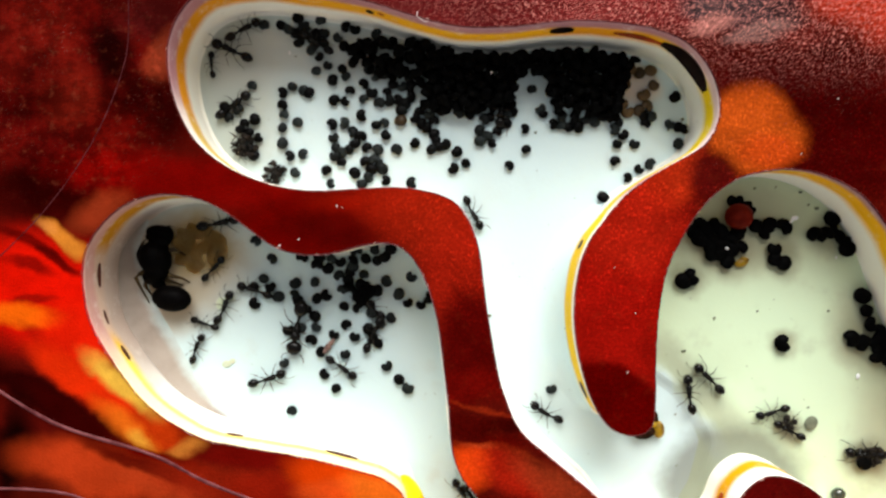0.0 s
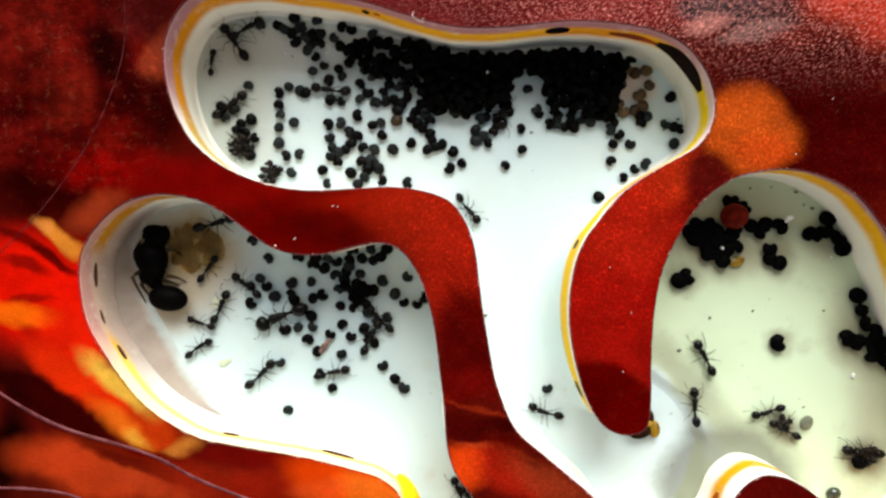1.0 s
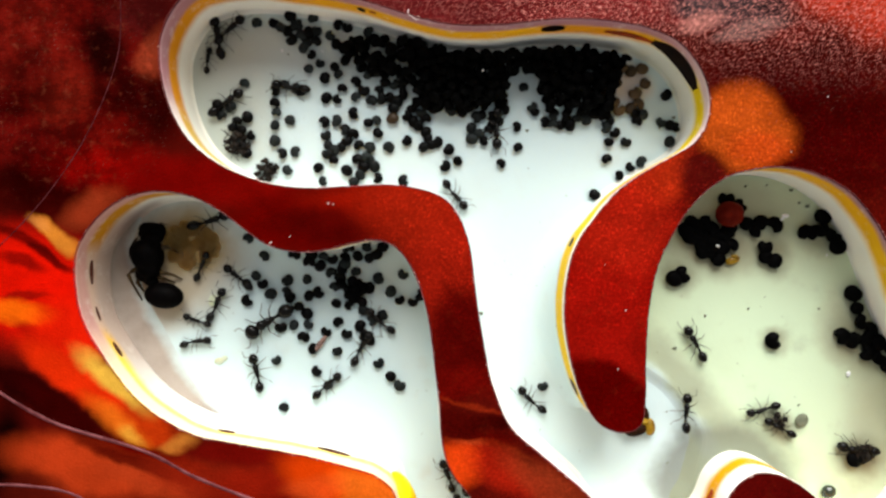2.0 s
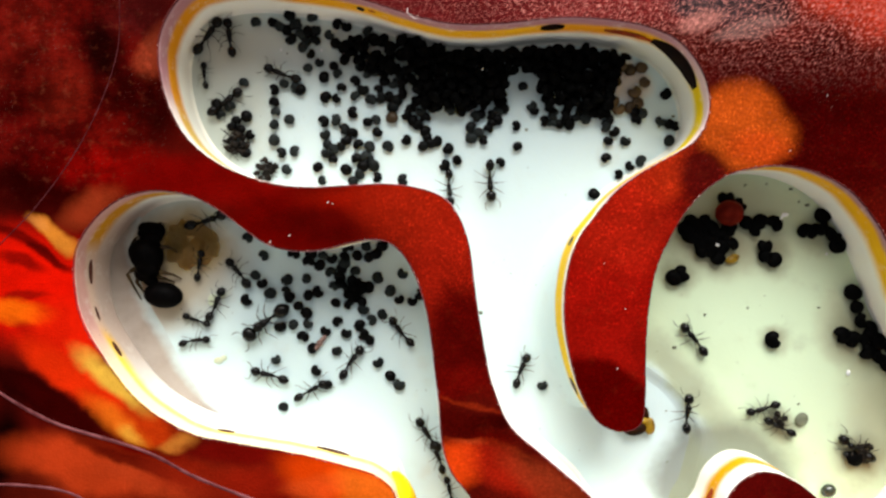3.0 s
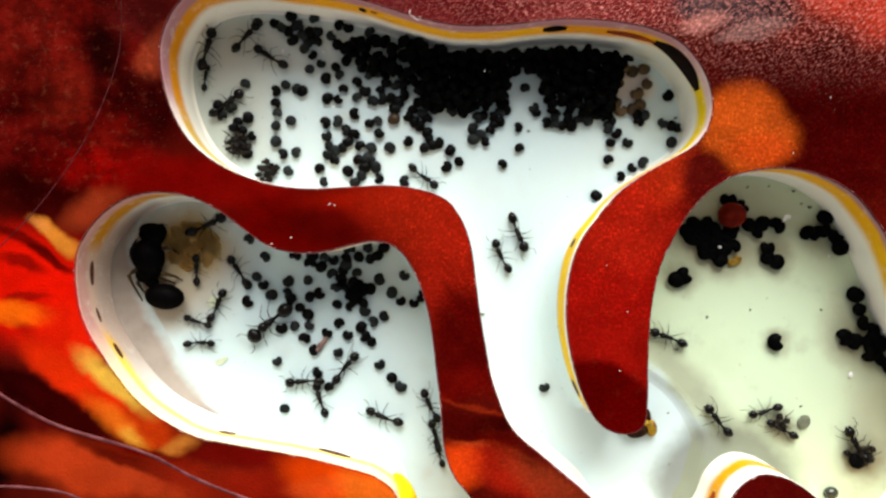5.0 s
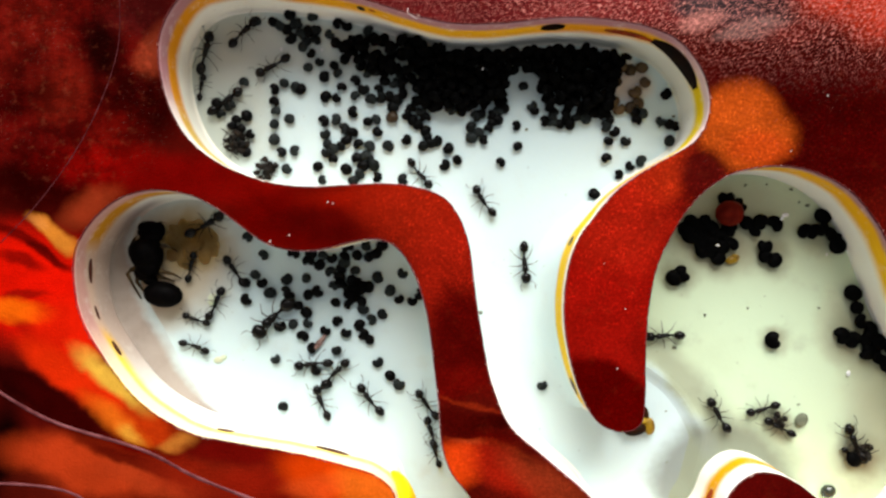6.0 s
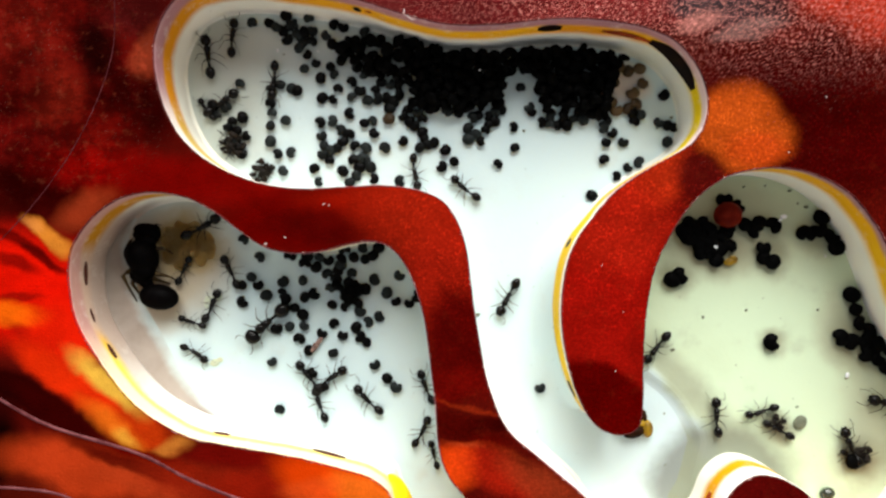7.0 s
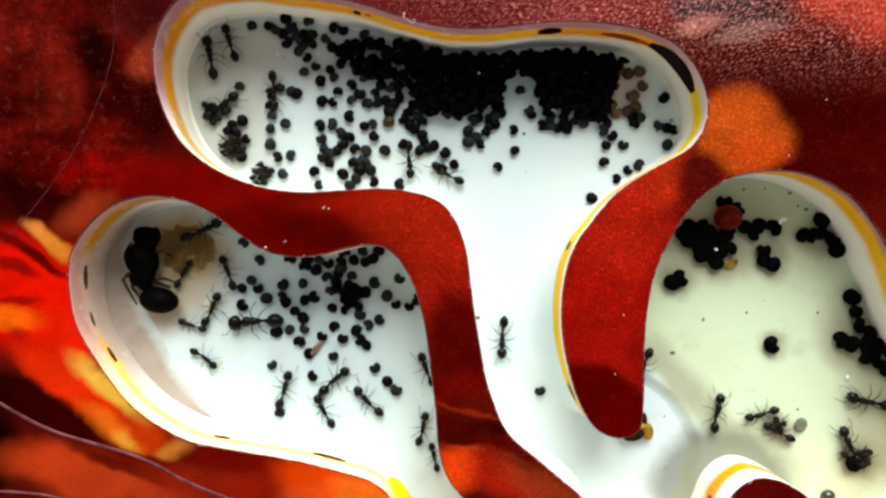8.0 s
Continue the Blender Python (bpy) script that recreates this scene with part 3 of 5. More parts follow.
# ---- the nest ----
NORTH_EDGE = [
    (-50.2, 34.1), (-49.9, 37.6), (-48.4, 41.3), (-45.9, 44.6), (-41.4, 46.7), (-34.4, 47.3), (-26.4, 46.3), (-19.4, 45.3),
    (-13.4, 43.9), (-8.4, 42.3), (-3.4, 40.8), (1.6, 39.8), (6.6, 39.6), (11.6, 39.8), (16.6, 40.4), (21.6, 40.8),
    (26.6, 40.7), (31.6, 40.2), (36.6, 39.2), (41.6, 37.1), (45, 33.7), (47, 29.9), (47.8, 25.9), (47.3, 22.3),
    (45.9, 19.8), (43.8, 17.8), (37.6, 14.3), (33.8, 11.9), (30.6, 9.3), (27.1, 5.1), (25, 2.3), (23.4, -1.1),
    (22.4, -5.1), (21.9, -9.9), (22, -14.1),
]
EAST_EDGE = [
    (22.6, -18.1), (23.6, -22.3), (25, -26.4), (26.8, -29.7), (28.8, -31.7), (31.2, -32.7), (33.4, -32.7), (35, -31.9),
    (36, -30.1), (36.3, -25.9), (36.3, -20.9), (36.5, -15.9), (36.9, -10.9), (37.7, -6.1), (39, -1.9), (40.7, 1.6),
    (42.8, 5.3), (45.4, 8.5), (48.2, 11), (51.6, 13), (55.1, 13.9), (59.6, 14.4), (64.6, 13.8), (69.6, 11.9),
    (73.6, 9.1), (76.4, 5.7), (78.6, 2.3), (81, -3.4), (84.1, -11.9), (88.1, -20.9), (90.8, -31.9), (89.8, -41.9),
    (85.8, -49.4), (79.1, -53.1), (72.1, -49.7), (66.2, -44.2), (63.1, -41.8), (59.6, -40.3), (56.4, -40.1), (53.6, -41.5),
    (51.3, -44.1), (48.8, -49.4),
]
CHANNEL_EDGE = [
    (43.1, -53.1), (35.1, -53.4), (29.8, -49.1), (26.1, -44.1), (21.6, -40.1), (17.1, -36.3), (13.6, -33.4), (11.4, -30.5),
    (10, -27.1), (8.6, -22.9), (7.8, -18.9), (7.1, -14.9), (6.3, -9.9), (5.7, -4.9), (5.2, -0.9), (4.3, 2.7),
    (3, 5.7), (1, 8.3), (-2, 9.9), (-6.4, 10.9), (-10.4, 11.2), (-16.9, 10.9), (-23.4, 10.6), (-28.4, 11),
    (-32.8, 12), (-38.7, 14.4), (-43, 17.3), (-46, 20.6), (-48.4, 25.3), (-49.7, 29.9),
]
WEST_EDGE = [
    (-65.2, -4.9), (-64.9, -0.9), (-63.6, 2.1), (-60.9, 5.6), (-57.2, 8.4), (-53.4, 9.7), (-49.4, 10), (-44.4, 9.1),
    (-40.4, 7.2), (-37.2, 5), (-34.2, 2.7), (-31.2, 0.7), (-28.2, -0.3), (-24.4, -0.7), (-20.4, -0.3), (-16.2, 0.8),
    (-12.4, 1.4), (-9.4, 0.9), (-6.8, -1.2), (-4.8, -4.5), (-3.3, -8.5), (-2.2, -12.9), (-1.5, -17.9), (-0.9, -22.9),
    (-0.3, -28.1), (0, -32.9), (0.6, -36.7), (2.2, -40.5), (5.4, -44.7), (7.1, -48.9),
]
WEST_FOOT = [
    (4.6, -54.4), (-2.4, -54.4), (-6.6, -49.9), (-7.8, -45.4), (-8.9, -42.7), (-12, -40.4), (-16.4, -39), (-22.4, -37.4),
    (-28.4, -36.2), (-33.4, -35.4), (-38.4, -34.5), (-43.4, -33.5), (-47.6, -31.6), (-51.6, -29.1), (-54.9, -26.1), (-58, -22.3),
    (-60.8, -18.1), (-63.2, -14.1), (-64.6, -9.9),
]
MAIN = smooth_loop(NORTH_EDGE + EAST_EDGE + CHANNEL_EDGE, 8)
WEST = smooth_loop(WEST_EDGE + WEST_FOOT, 8)


def roughened(loop, seed):
    """A loop with the small unevenness of a hand-guided cut."""
    rnd = random.Random(seed)
    return [v + q * rnd.gauss(0, 0.028) for v, q in zip(loop, inward(loop))]


def rounded_plate(x0, y0, x1, y1, r):
    made = []
    for cx, cy, a0 in ((x1 - r, y1 - r, 0), (x0 + r, y1 - r, 90), (x0 + r, y0 + r, 180), (x1 - r, y0 + r, 270)):
        for k in range(7):
            a = radians(a0 + k * 15)
            made.append(Vector((cx + r * math.cos(a), cy + r * math.sin(a))))
    return made


def along(loop, near_a, near_b, low, high, out, name, parent, material=None, label="dark brown smear"):
    """A smear on a chamber wall between two plan points, on the shorter way round."""
    find = lambda q: min(range(len(loop)), key=lambda i: (loop[i] - Vector(q)).length)
    i, j, n = find(near_a), find(near_b), len(loop)
    if (j - i) % n > n // 2:
        i, j = j, i
    ids = [(i + k) % n for k in range((j - i) % n + 1)]
    norm = inward(loop)
    bm = bmesh.new()
    rows = []
    for k, q in enumerate(ids):
        s = k / max(len(ids) - 1, 1)
        swell = math.sin(math.pi * min(max(s, 0.04), 0.96)) ** 0.38
        mid, half = (low + high) / 2, (high - low) / 2 * swell
        a = loop[q] + norm[q] * out
        rows.append([bm.verts.new((a.x * MM, a.y * MM, (mid + half * e) * MM)) for e in (-1, -0.4, 0.4, 1)])
    for a, b in zip(rows, rows[1:]):
        for k in range(3):
            bm.faces.new((a[k], b[k], b[k + 1], a[k + 1]))
    return part(name, bm, material or STAIN, parent, label)


def build_nest():
    nest = tagged(new("ant_nest"), "flat ant nest with a fire-printed red cover and cut-out chambers", "ant nest", kind="structure")
    edge = rounded_plate(-122, -88, 128, 86, 6)
    main_cut, west_cut = roughened(MAIN, 3), roughened(WEST, 4)
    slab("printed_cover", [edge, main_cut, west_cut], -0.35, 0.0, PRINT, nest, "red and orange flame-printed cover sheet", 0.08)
    for loop, cut in ((MAIN, main_cut), (WEST, west_cut)):
        sweep("cut_edge", cut, [(-0.13, 0.004), (-0.06, 0.02), (0.02, 0.015), (0.04, -0.3)], EDGE, nest, "dark scorched cut edge of the cover")
        sweep("acrylic_rim", loop, [(0.0, -0.36), (0.13, -0.40), (0.17, -0.55), (0.12, -0.95), (0.01, -1.1)], RIM, nest, "thin pale rim of the acrylic")
    slab("acrylic_layer", [edge, MAIN, WEST], -4.4, -0.37, LAYERS, nest, "lilac translucent acrylic layer")
    slab("seal_layer", [edge, MAIN, WEST], -9.0, -4.42, LAYERS, nest, "orange-yellow seal layer")
    slab("body_layer", [edge, MAIN, WEST], DEEP, -9.02, LAYERS, nest, "white plaster body")
    fillet = [(0.6 - 0.6 * math.cos(a), DEEP + 0.6 - 0.6 * math.sin(a)) for a in (math.pi / 2 * k / 6 for k in range(7))]
    fillet[-1] = (0.6, DEEP + 0.04)
    fillet = [(0.02, -9.1)] + fillet
    sweep("chamber_wall", MAIN, fillet, LAYERS, nest)
    sweep("chamber_wall", WEST, [(0.05, -6.9)] + [(d + 0.03, z) for d, z in fillet[1:]], LAYERS, nest)
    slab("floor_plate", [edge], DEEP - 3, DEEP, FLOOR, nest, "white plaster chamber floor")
    pad = smooth_loop([
        (38.6, -21.7), (41.9, -24.4), (45.2, -26.9), (47.7, -29.7), (50, -33.5), (51.6, -37.5), (50.8, -41.5), (49.4, -46.5), (47.6, -52),
        (56, -60), (86.5, -60), (102.9, -51.6), (105.2, -29.1), (96.2, -8.9), (87.2, 6.9), (73.7, 19.2), (58, 20.3), (44.5, 11.4), (36.6, -2.1), (35.5, -15.6),
    ], 5)
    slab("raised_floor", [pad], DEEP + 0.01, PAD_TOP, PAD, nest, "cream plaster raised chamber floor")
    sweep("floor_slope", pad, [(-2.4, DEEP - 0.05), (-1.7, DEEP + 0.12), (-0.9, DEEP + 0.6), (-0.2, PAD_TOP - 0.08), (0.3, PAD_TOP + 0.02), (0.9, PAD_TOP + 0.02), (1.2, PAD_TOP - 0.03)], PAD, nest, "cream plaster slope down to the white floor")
    smears = (
        (MAIN, (18.6, 40.2), (22.8, 40.6), -6.8, -3.4), (MAIN, (38.9, 38.1), (47.0, 29.6), -7.8, -2.7), (MAIN, (-15.4, 44), (-14.2, 43.6), -6.4, -4.2),
        (WEST, (-65, -2.5), (-65, -7), -6.3, -4.9), (WEST, (-64, -11), (-63, -13.5), -6.0, -5.1),
        (WEST, (-60.8, -17.5), (-59.2, -19.8), -6.2, -4.9), (WEST, (-41.5, -33.7), (-38.4, -34.2), -6.4, -5),
        (WEST, (-23, -36.5), (-17, -38), -6.6, -5), (MAIN, (24.7, 2.2), (23.8, 0.2), -7.4, -4.8),
        (MAIN, (24.4, -24.5), (25.6, -27.4), -8, -4),
    )
    for loop, a, b, low, high in smears:
        along(loop, a, b, low, high, 0.12, "smear", nest, BROWN_SMEAR if loop is WEST else STAIN)
    for a, b, low, high in (((30.5, 40.4), (39.2, 38.0), -6.6, -4.4), ((50.6, -45), (48.6, -51), -7.4, -5.2), ((-13.2, 43.9), (-11.8, 43.4), -5.6, -4.4)):
        along(MAIN, a, b, low, high, 0.10, "rust_smear", nest, RUST, "rusty red smear")
    bm = bmesh.new()
    ball(bm, (-7.4 * MM, -47.2 * MM, -7.0 * MM), (2.6 * MM, 5.4 * MM, 3.6 * MM), 22, 22, 12)
    part("seal_swell", bm, SWELL, nest, "thick swell of yellow seal")
    # a ramp of plaster at the western wall's foot, its shade painted in
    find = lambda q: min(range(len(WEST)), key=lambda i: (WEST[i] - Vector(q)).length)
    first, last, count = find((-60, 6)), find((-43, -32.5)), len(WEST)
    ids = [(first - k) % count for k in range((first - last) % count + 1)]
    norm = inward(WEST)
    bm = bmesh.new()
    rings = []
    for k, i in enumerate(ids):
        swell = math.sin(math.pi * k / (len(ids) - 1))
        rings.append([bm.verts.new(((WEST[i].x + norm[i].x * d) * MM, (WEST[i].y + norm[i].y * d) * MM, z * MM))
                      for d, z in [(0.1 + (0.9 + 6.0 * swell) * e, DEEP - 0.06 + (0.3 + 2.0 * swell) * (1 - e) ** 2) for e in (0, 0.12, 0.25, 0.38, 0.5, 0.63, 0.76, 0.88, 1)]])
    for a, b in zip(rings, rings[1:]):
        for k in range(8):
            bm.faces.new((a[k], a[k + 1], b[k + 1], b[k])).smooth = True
    part("plaster_ramp", bm, RAMP, nest, "beige plaster ramp along the wall with painted-in shade")
    # the channel floor sweeps up to the seal in a smooth cove
    find = lambda q: min(range(len(MAIN)), key=lambda i: (MAIN[i] - Vector(q)).length)
    first, last, count = find((31, 9)), find((28.5, -31)), len(MAIN)
    ids = [(first + k) % count for k in range((last - first) % count + 1)]
    norm = inward(MAIN)
    bm = bmesh.new()
    rings = []
    for k, i in enumerate(ids):
        swell = max(math.sin(math.pi * k / (len(ids) - 1)), 0.0) ** 0.7
        rings.append([bm.verts.new(((MAIN[i].x + norm[i].x * d) * MM, (MAIN[i].y + norm[i].y * d) * MM, z * MM))
                      for d, z in [(0.06 + (0.9 + 4.2 * swell) * e, DEEP - 0.02 + (0.9 + 4.2 * swell) * (1 - e) ** 2.4) for e in (0, 0.06, 0.12, 0.2, 0.3, 0.42, 0.56, 0.7, 0.85, 1)]])
    for a, b in zip(rings, rings[1:]):
        for k in range(9):
            bm.faces.new((a[k], a[k + 1], b[k + 1], b[k])).smooth = True
    bmesh.ops.recalc_face_normals(bm, faces=bm.faces)
    part("plaster_cove", bm, FLOOR, nest, "smooth white plaster cove at the foot of the wall")
    # pale lines pressed into the cover
    for pts, width in (
        ([(-84, -22), (-70, -30.5), (-53, -36), (-43, -41), (-30, -46)], 0.64),
        ([(-84, -42), (-74, -42.2), (-66, -43.5), (-60, -47)], 0.5),
        ([(-57, 46), (-57.5, 34), (-63, 20), (-72, 7), (-84, -5)], 0.2),
    ):
        path = smooth_loop(pts, 10, False)
        bm = bmesh.new()
        tube(bm, [(p.x * MM, p.y * MM, 0.02 * MM) for p in path], [width * MM / 2 * (0.9 + 0.1 * math.sin(k * 0.9)) for k in range(len(path))], 8)
        bmesh.ops.scale(bm, vec=(1, 1, 0.25), verts=bm.verts)
        bmesh.ops.translate(bm, vec=(0, 0, 0.01 * MM), verts=bm.verts)
        part("cover_line", bm, LINE if width > 0.3 else FAINT, nest, "pale mauve line on the cover")
    return nest


def build_table():
    bm = bmesh.new()
    bmesh.ops.create_cube(bm, size=1.0, matrix=Matrix.Translation((0, 0, (DEEP - 3) * MM - 0.0155)) @ Matrix.Diagonal((0.44, 0.32, 0.03, 1)))
    bmesh.ops.bevel(bm, geom=bm.edges[:], offset=0.004, segments=2, affect="EDGES")
    tagged(part("tabletop", bm, TABLE), "plain grey tabletop under the ant nest", "table", kind="structure")


build_table()
build_nest()


# ---- seeds ----
def seed_shape(notch, squash, seed):
    """A kidney-shaped seed of radius 1 with a notch on one side."""
    rnd = random.Random(seed)
    bm = bmesh.new()
    ball(bm, (0, 0, 0), (1, 1, 1), u=20, v=9)
    for q in bm.verts:
        d = q.co.normalized()
        cut = notch * math.exp(-(math.atan2(d.y, d.x) / 0.42) ** 2) * (1 - 0.6 * d.z * d.z) * (abs(d.z) < 0.95)
        q.co = d * (1 - cut) * (1 + 0.03 * rnd.uniform(-1, 1))
        q.co.y *= 1.06
        q.co.z *= squash
    me = bpy.data.meshes.new("seed")
    bm.to_mesh(me)
    bm.free()
    return me


SEED_SHAPES = [seed_shape(0.5, 0.52, 1), seed_shape(0.7, 0.5, 2), seed_shape(0.28, 0.55, 3), seed_shape(0.6, 0.55, 4), seed_shape(0.12, 0.62, 5)]


def sized(me, radius, material):
    made = me.copy()
    made.transform(Matrix.Diagonal((radius * MM,) * 3 + (1,)))
    made.materials.clear()
    made.materials.append(material)
    return made


def scatter_seeds(points, floor, radius, material, label, group, rnd, lift=0.0):
    shapes = [sized(m, radius * f, material) for m in SEED_SHAPES for f in (0.92, 1.0, 1.1)]
    for x, y in points:
        ob = new("seed", rnd.choice(shapes))
        ob.matrix_basis = pose(x * MM, y * MM, (floor + radius * 0.58 + lift) * MM, rnd.uniform(-12, 12), rnd.uniform(-12, 12), rnd.uniform(0, 360))
        tagged(ob, label, "seed", group)


def build_seeds():
    rnd = random.Random(11)
    north = [
    (-36.7, 44.7), (-33.3, 44.7), (-30, 46.1), (-25.5, 45.6), (-29.8, 41.4), (-31.9, 43.9), (-28.3, 44.4), (-26.4, 42.8),
    (-24.8, 43.1), (-30.6, 43.1), (-20.5, 44.3), (-18.7, 43.8), (-22.1, 42.2), (-20.9, 40.5), (-27.4, 39.7), (-25.8, 38.4),
    (-24.9, 41), (-14.4, 42.8), (-26.4, 35.6), (-24.1, 36.7), (-23.1, 33.8), (-21.2, 36), (-20.5, 34.5), (-19.2, 37.1),
    (-27.8, 42.2), (-29.4, 44.2), (-26.7, 40.8), (-17, 33), (-14.7, 34.5), (-17, 30), (-15.4, 31.3), (-19.7, 31.7),
    (-22.8, 29.8), (-20.7, 29.6), (-13.9, 29.3), (-10.3, 29.9), (-9.6, 27.8), (-12.4, 31.3), (-11.2, 32.9), (-10.5, 36.2),
    (-8.1, 33.6), (-7.8, 30.4),
]
    middle = [
    (-23.3, 25), (-20.9, 25.3), (-17.4, 26.8), (-23, 22.4), (-19.2, 23.5), (-17.6, 22.6), (-18.8, 21.3), (-16.4, 20.4),
    (-22.5, 20.4), (-21.3, 19.5), (-22.8, 18.7), (-21.4, 17.5), (-19.9, 20), (-14.2, 20), (-12.6, 22.9), (-14.5, 24.9),
    (-12.9, 25.3), (-10.5, 20), (-6.9, 21.3), (-14.9, 18.1), (-15.5, 16.1), (-13.3, 16.2), (-16.1, 14.5), (-12.7, 13.9),
    (-18.8, 15.4), (-24.4, 15.9), (-23.5, 13.3), (-17.4, 13.2), (-7.5, 13.4), (-16.6, 17.6), (-13.8, 17.1),
]
    column = [
    (-33.1, 31.3), (-33.1, 28.8), (-32.8, 26.9), (-31.1, 32.5), (-28.9, 31.7), (-27.9, 31.3), (-33.1, 24.4), (-33.1, 21.3),
    (-31.7, 18.8), (-29, 19.1), (-30.6, 15.5), (-30.1, 25.4), (-37.8, 22.4), (-38.7, 18.8), (-38.6, 26), (-40.6, 25.2),
    (-39.7, 23.3), (-41.5, 24.1), (-40.6, 21.1), (-39.5, 20), (-44.4, 28.4), (-43.7, 26.3), (-41.9, 28),
]
    neck = [
    (-3, 23), (-3.6, 20), (-2.1, 20.7), (-0.9, 21), (1.4, 19.6), (3.2, 17.3), (0.7, 16.3), (-2.7, 21.9),
    (6, 23.8), (6, 21.7), (9.4, 23.5), (8.5, 21.3), (11.3, 25.2), (10.1, 24.4), (14.9, 24.1), (15.2, 20),
    (11.8, 16.8), (20.5, 25), (22.1, 24.6), (23.5, 24.4), (25.5, 24.4), (30.4, 10.6), (32.8, 17.7), (33.2, 21.1),
    (36.6, 21.1), (34.4, 22.9), (32.6, 24), (33.3, 25.3), (35.2, 14.4), (37.5, 16.1), (39.7, 17.1), (38.8, 25.2),
    (40, 26.5), (44.6, 30.4), (43.6, 25), (45.3, 24.4), (46.5, 24), (45.3, 21.1), (28.6, 25.5), (29.7, 26.5),
    (32.5, 27.4), (38.4, 26.7), (7.4, 22.6), (16.3, 31.9), (18, 28), (20.1, -27.4),
]
    foot_seeds = [
    (-6.9, 26.3), (-5.5, 25.1), (-4.6, 24.3), (-6, 27.5), (-3.1, 25.7), (-4, 26.9), (-1.6, 27.8), (1.8, 27.3),
    (4, 26.8), (5.4, 27.8), (6.9, 26), (8, 26.4), (9.9, 26.2), (11.3, 27), (12.5, 27.5), (-9.4, 27.7),
    (-8.8, 29.1), (-7.6, 32.5), (-7.1, 35.1), (-39.1, 32.7), (-12.9, 34.9), (-12, 29.7), (-16.1, 35.8), (-13.8, 36.4),
    (-9.4, 32.5), (22.4, 26.3), (24.6, 26.1), (26.9, 26), (31.3, 26.1), (18.5, 27.1),
]
    brown = [
    (32.8, 32.7), (35.2, 27.4), (35.8, 35.8), (39.1, 28.6), (32.5, 30), (34.5, 32.9), (37.5, 35.1), (39.8, 35.6),
    (40.4, 32.7), (38.4, 30.8), (34.1, 29.1), (37.5, 27.7), (33.5, 31.3), (-9.7, 25.7),
]
    west = [
    (-35.2, -1.6), (-29.2, -1.3), (-38.4, 1.9), (-25.8, -1.3), (-23.4, -1.7), (-21.6, -2.2), (-26.3, -2.8), (-24.1, -3.5),
    (-18.5, -0.1), (-19.2, -2.1), (-16.6, -1.6), (-14.8, 0.3), (-11.7, 0.3), (-14.4, -2), (-12.9, -1.2), (-19.7, -4.2),
    (-21.9, -4.9), (-17, -4.7), (-30.6, -6.4), (-26.7, -6.2), (-20.1, -6), (-21.3, -7.7), (-18.3, -8.6), (-16.6, -7.1),
    (-15.8, -8.4), (-14.3, -7.9), (-17, -9.7), (-12.5, -6), (-7.6, -5.2), (-10.1, -8.6), (-8.3, -10.3), (-5.7, -10.7),
    (-4.2, -9.3), (-33.9, -9.1), (-30.8, -8.8), (-30, -9.9), (-24.4, -8.8), (-26.3, -9.5), (-28.3, -11.6),
]
    west_south = [
    (-20.9, -11), (-18.3, -11.4), (-15.8, -10.8), (-15.4, -12.2), (-26.7, -13), (-26.4, -15.1), (-29.3, -15.3), (-31.9, -15.7),
    (-27.4, -17.7), (-20.5, -14.7), (-22.9, -16.6), (-18.8, -17), (-16.1, -15.5), (-13.8, -14.4), (-11.6, -13.3), (-15.4, -17.3),
    (-14.1, -18.4), (-20.7, -20.5), (-25.5, -20), (-36.8, -5.5), (-35.5, -7.1), (-38.6, -10.4), (-32.8, -22.2), (-12.5, -22.8),
    (-10.1, -25.5), (-8.3, -27.2), (-31.3, -31.7), (-24.8, -24.4), (-22.5, -27.3), (-19.2, -3.2), (-17.7, -6.6), (-19.6, -7.7),
    (-38.7, -7.1),
]
    east = [
    (55.9, 9.7), (58.6, 8.3), (49.1, 5), (50.3, 2.9), (48.8, 2.3), (52.8, 3.7), (55, 2.3), (53.2, -0.6),
    (55, 0.1), (51.7, 1.9), (49.9, 4.3), (52.8, 1), (51.2, -0.8), (48, 3.5), (56.6, 3.7), (57, 0.6),
    (52.1, 4.8), (50.3, 1.4), (51, 0.6), (54.3, -2.1), (59.9, 4.8), (62, 3.7), (65.4, 4.6), (62.7, 5.2),
    (63.6, 0.3), (65.4, -2.5), (63.6, -1.7), (75, 6.3), (71.4, 3.2), (73.5, 3), (75.5, 3.7), (77, 2.3),
    (77.8, 0.3), (47.3, -5.2), (45.7, -6), (65.2, -18.2), (80.8, -8.9), (81.6, -11.8), (82.5, -14.5), (84.1, -16.1),
    (78.6, -17.3), (80.8, -18.1), (83.5, -18.1), (85.9, -18.6), (83.5, -20.4), (85.9, -21.5), (87.9, -23.1), (88.5, -19.8),
    (81.1, -41.4),
]
    for pts in (north, middle, column, neck, foot_seeds):
        scatter_seeds(pts, DEEP, 1.06, SEED, "round black notched seed lying on the white floor", "loose seeds in the north chamber", rnd)
    scatter_seeds(brown, DEEP, 1.2, BROWN_SEED, "brown translucent seed beside the black heap", "brown seeds", rnd)
    for pts in (west, west_south):
        scatter_seeds(pts, DEEP, 1.09, SEED, "round black notched seed lying on the white floor", "loose seeds in the queen's chamber", rnd)
    pile = [(-17.7, -8.3), (-16.7, -8.7), (-18.2, -9.3), (-16.9, -7.7), (-15.5, -7.9), (-19.9, -6.9), (-17.4, -9.9)]
    scatter_seeds(pile, DEEP, 1.12, HEAP, "black seed piled on other seeds", "loose seeds in the queen's chamber", rnd, 0.95)
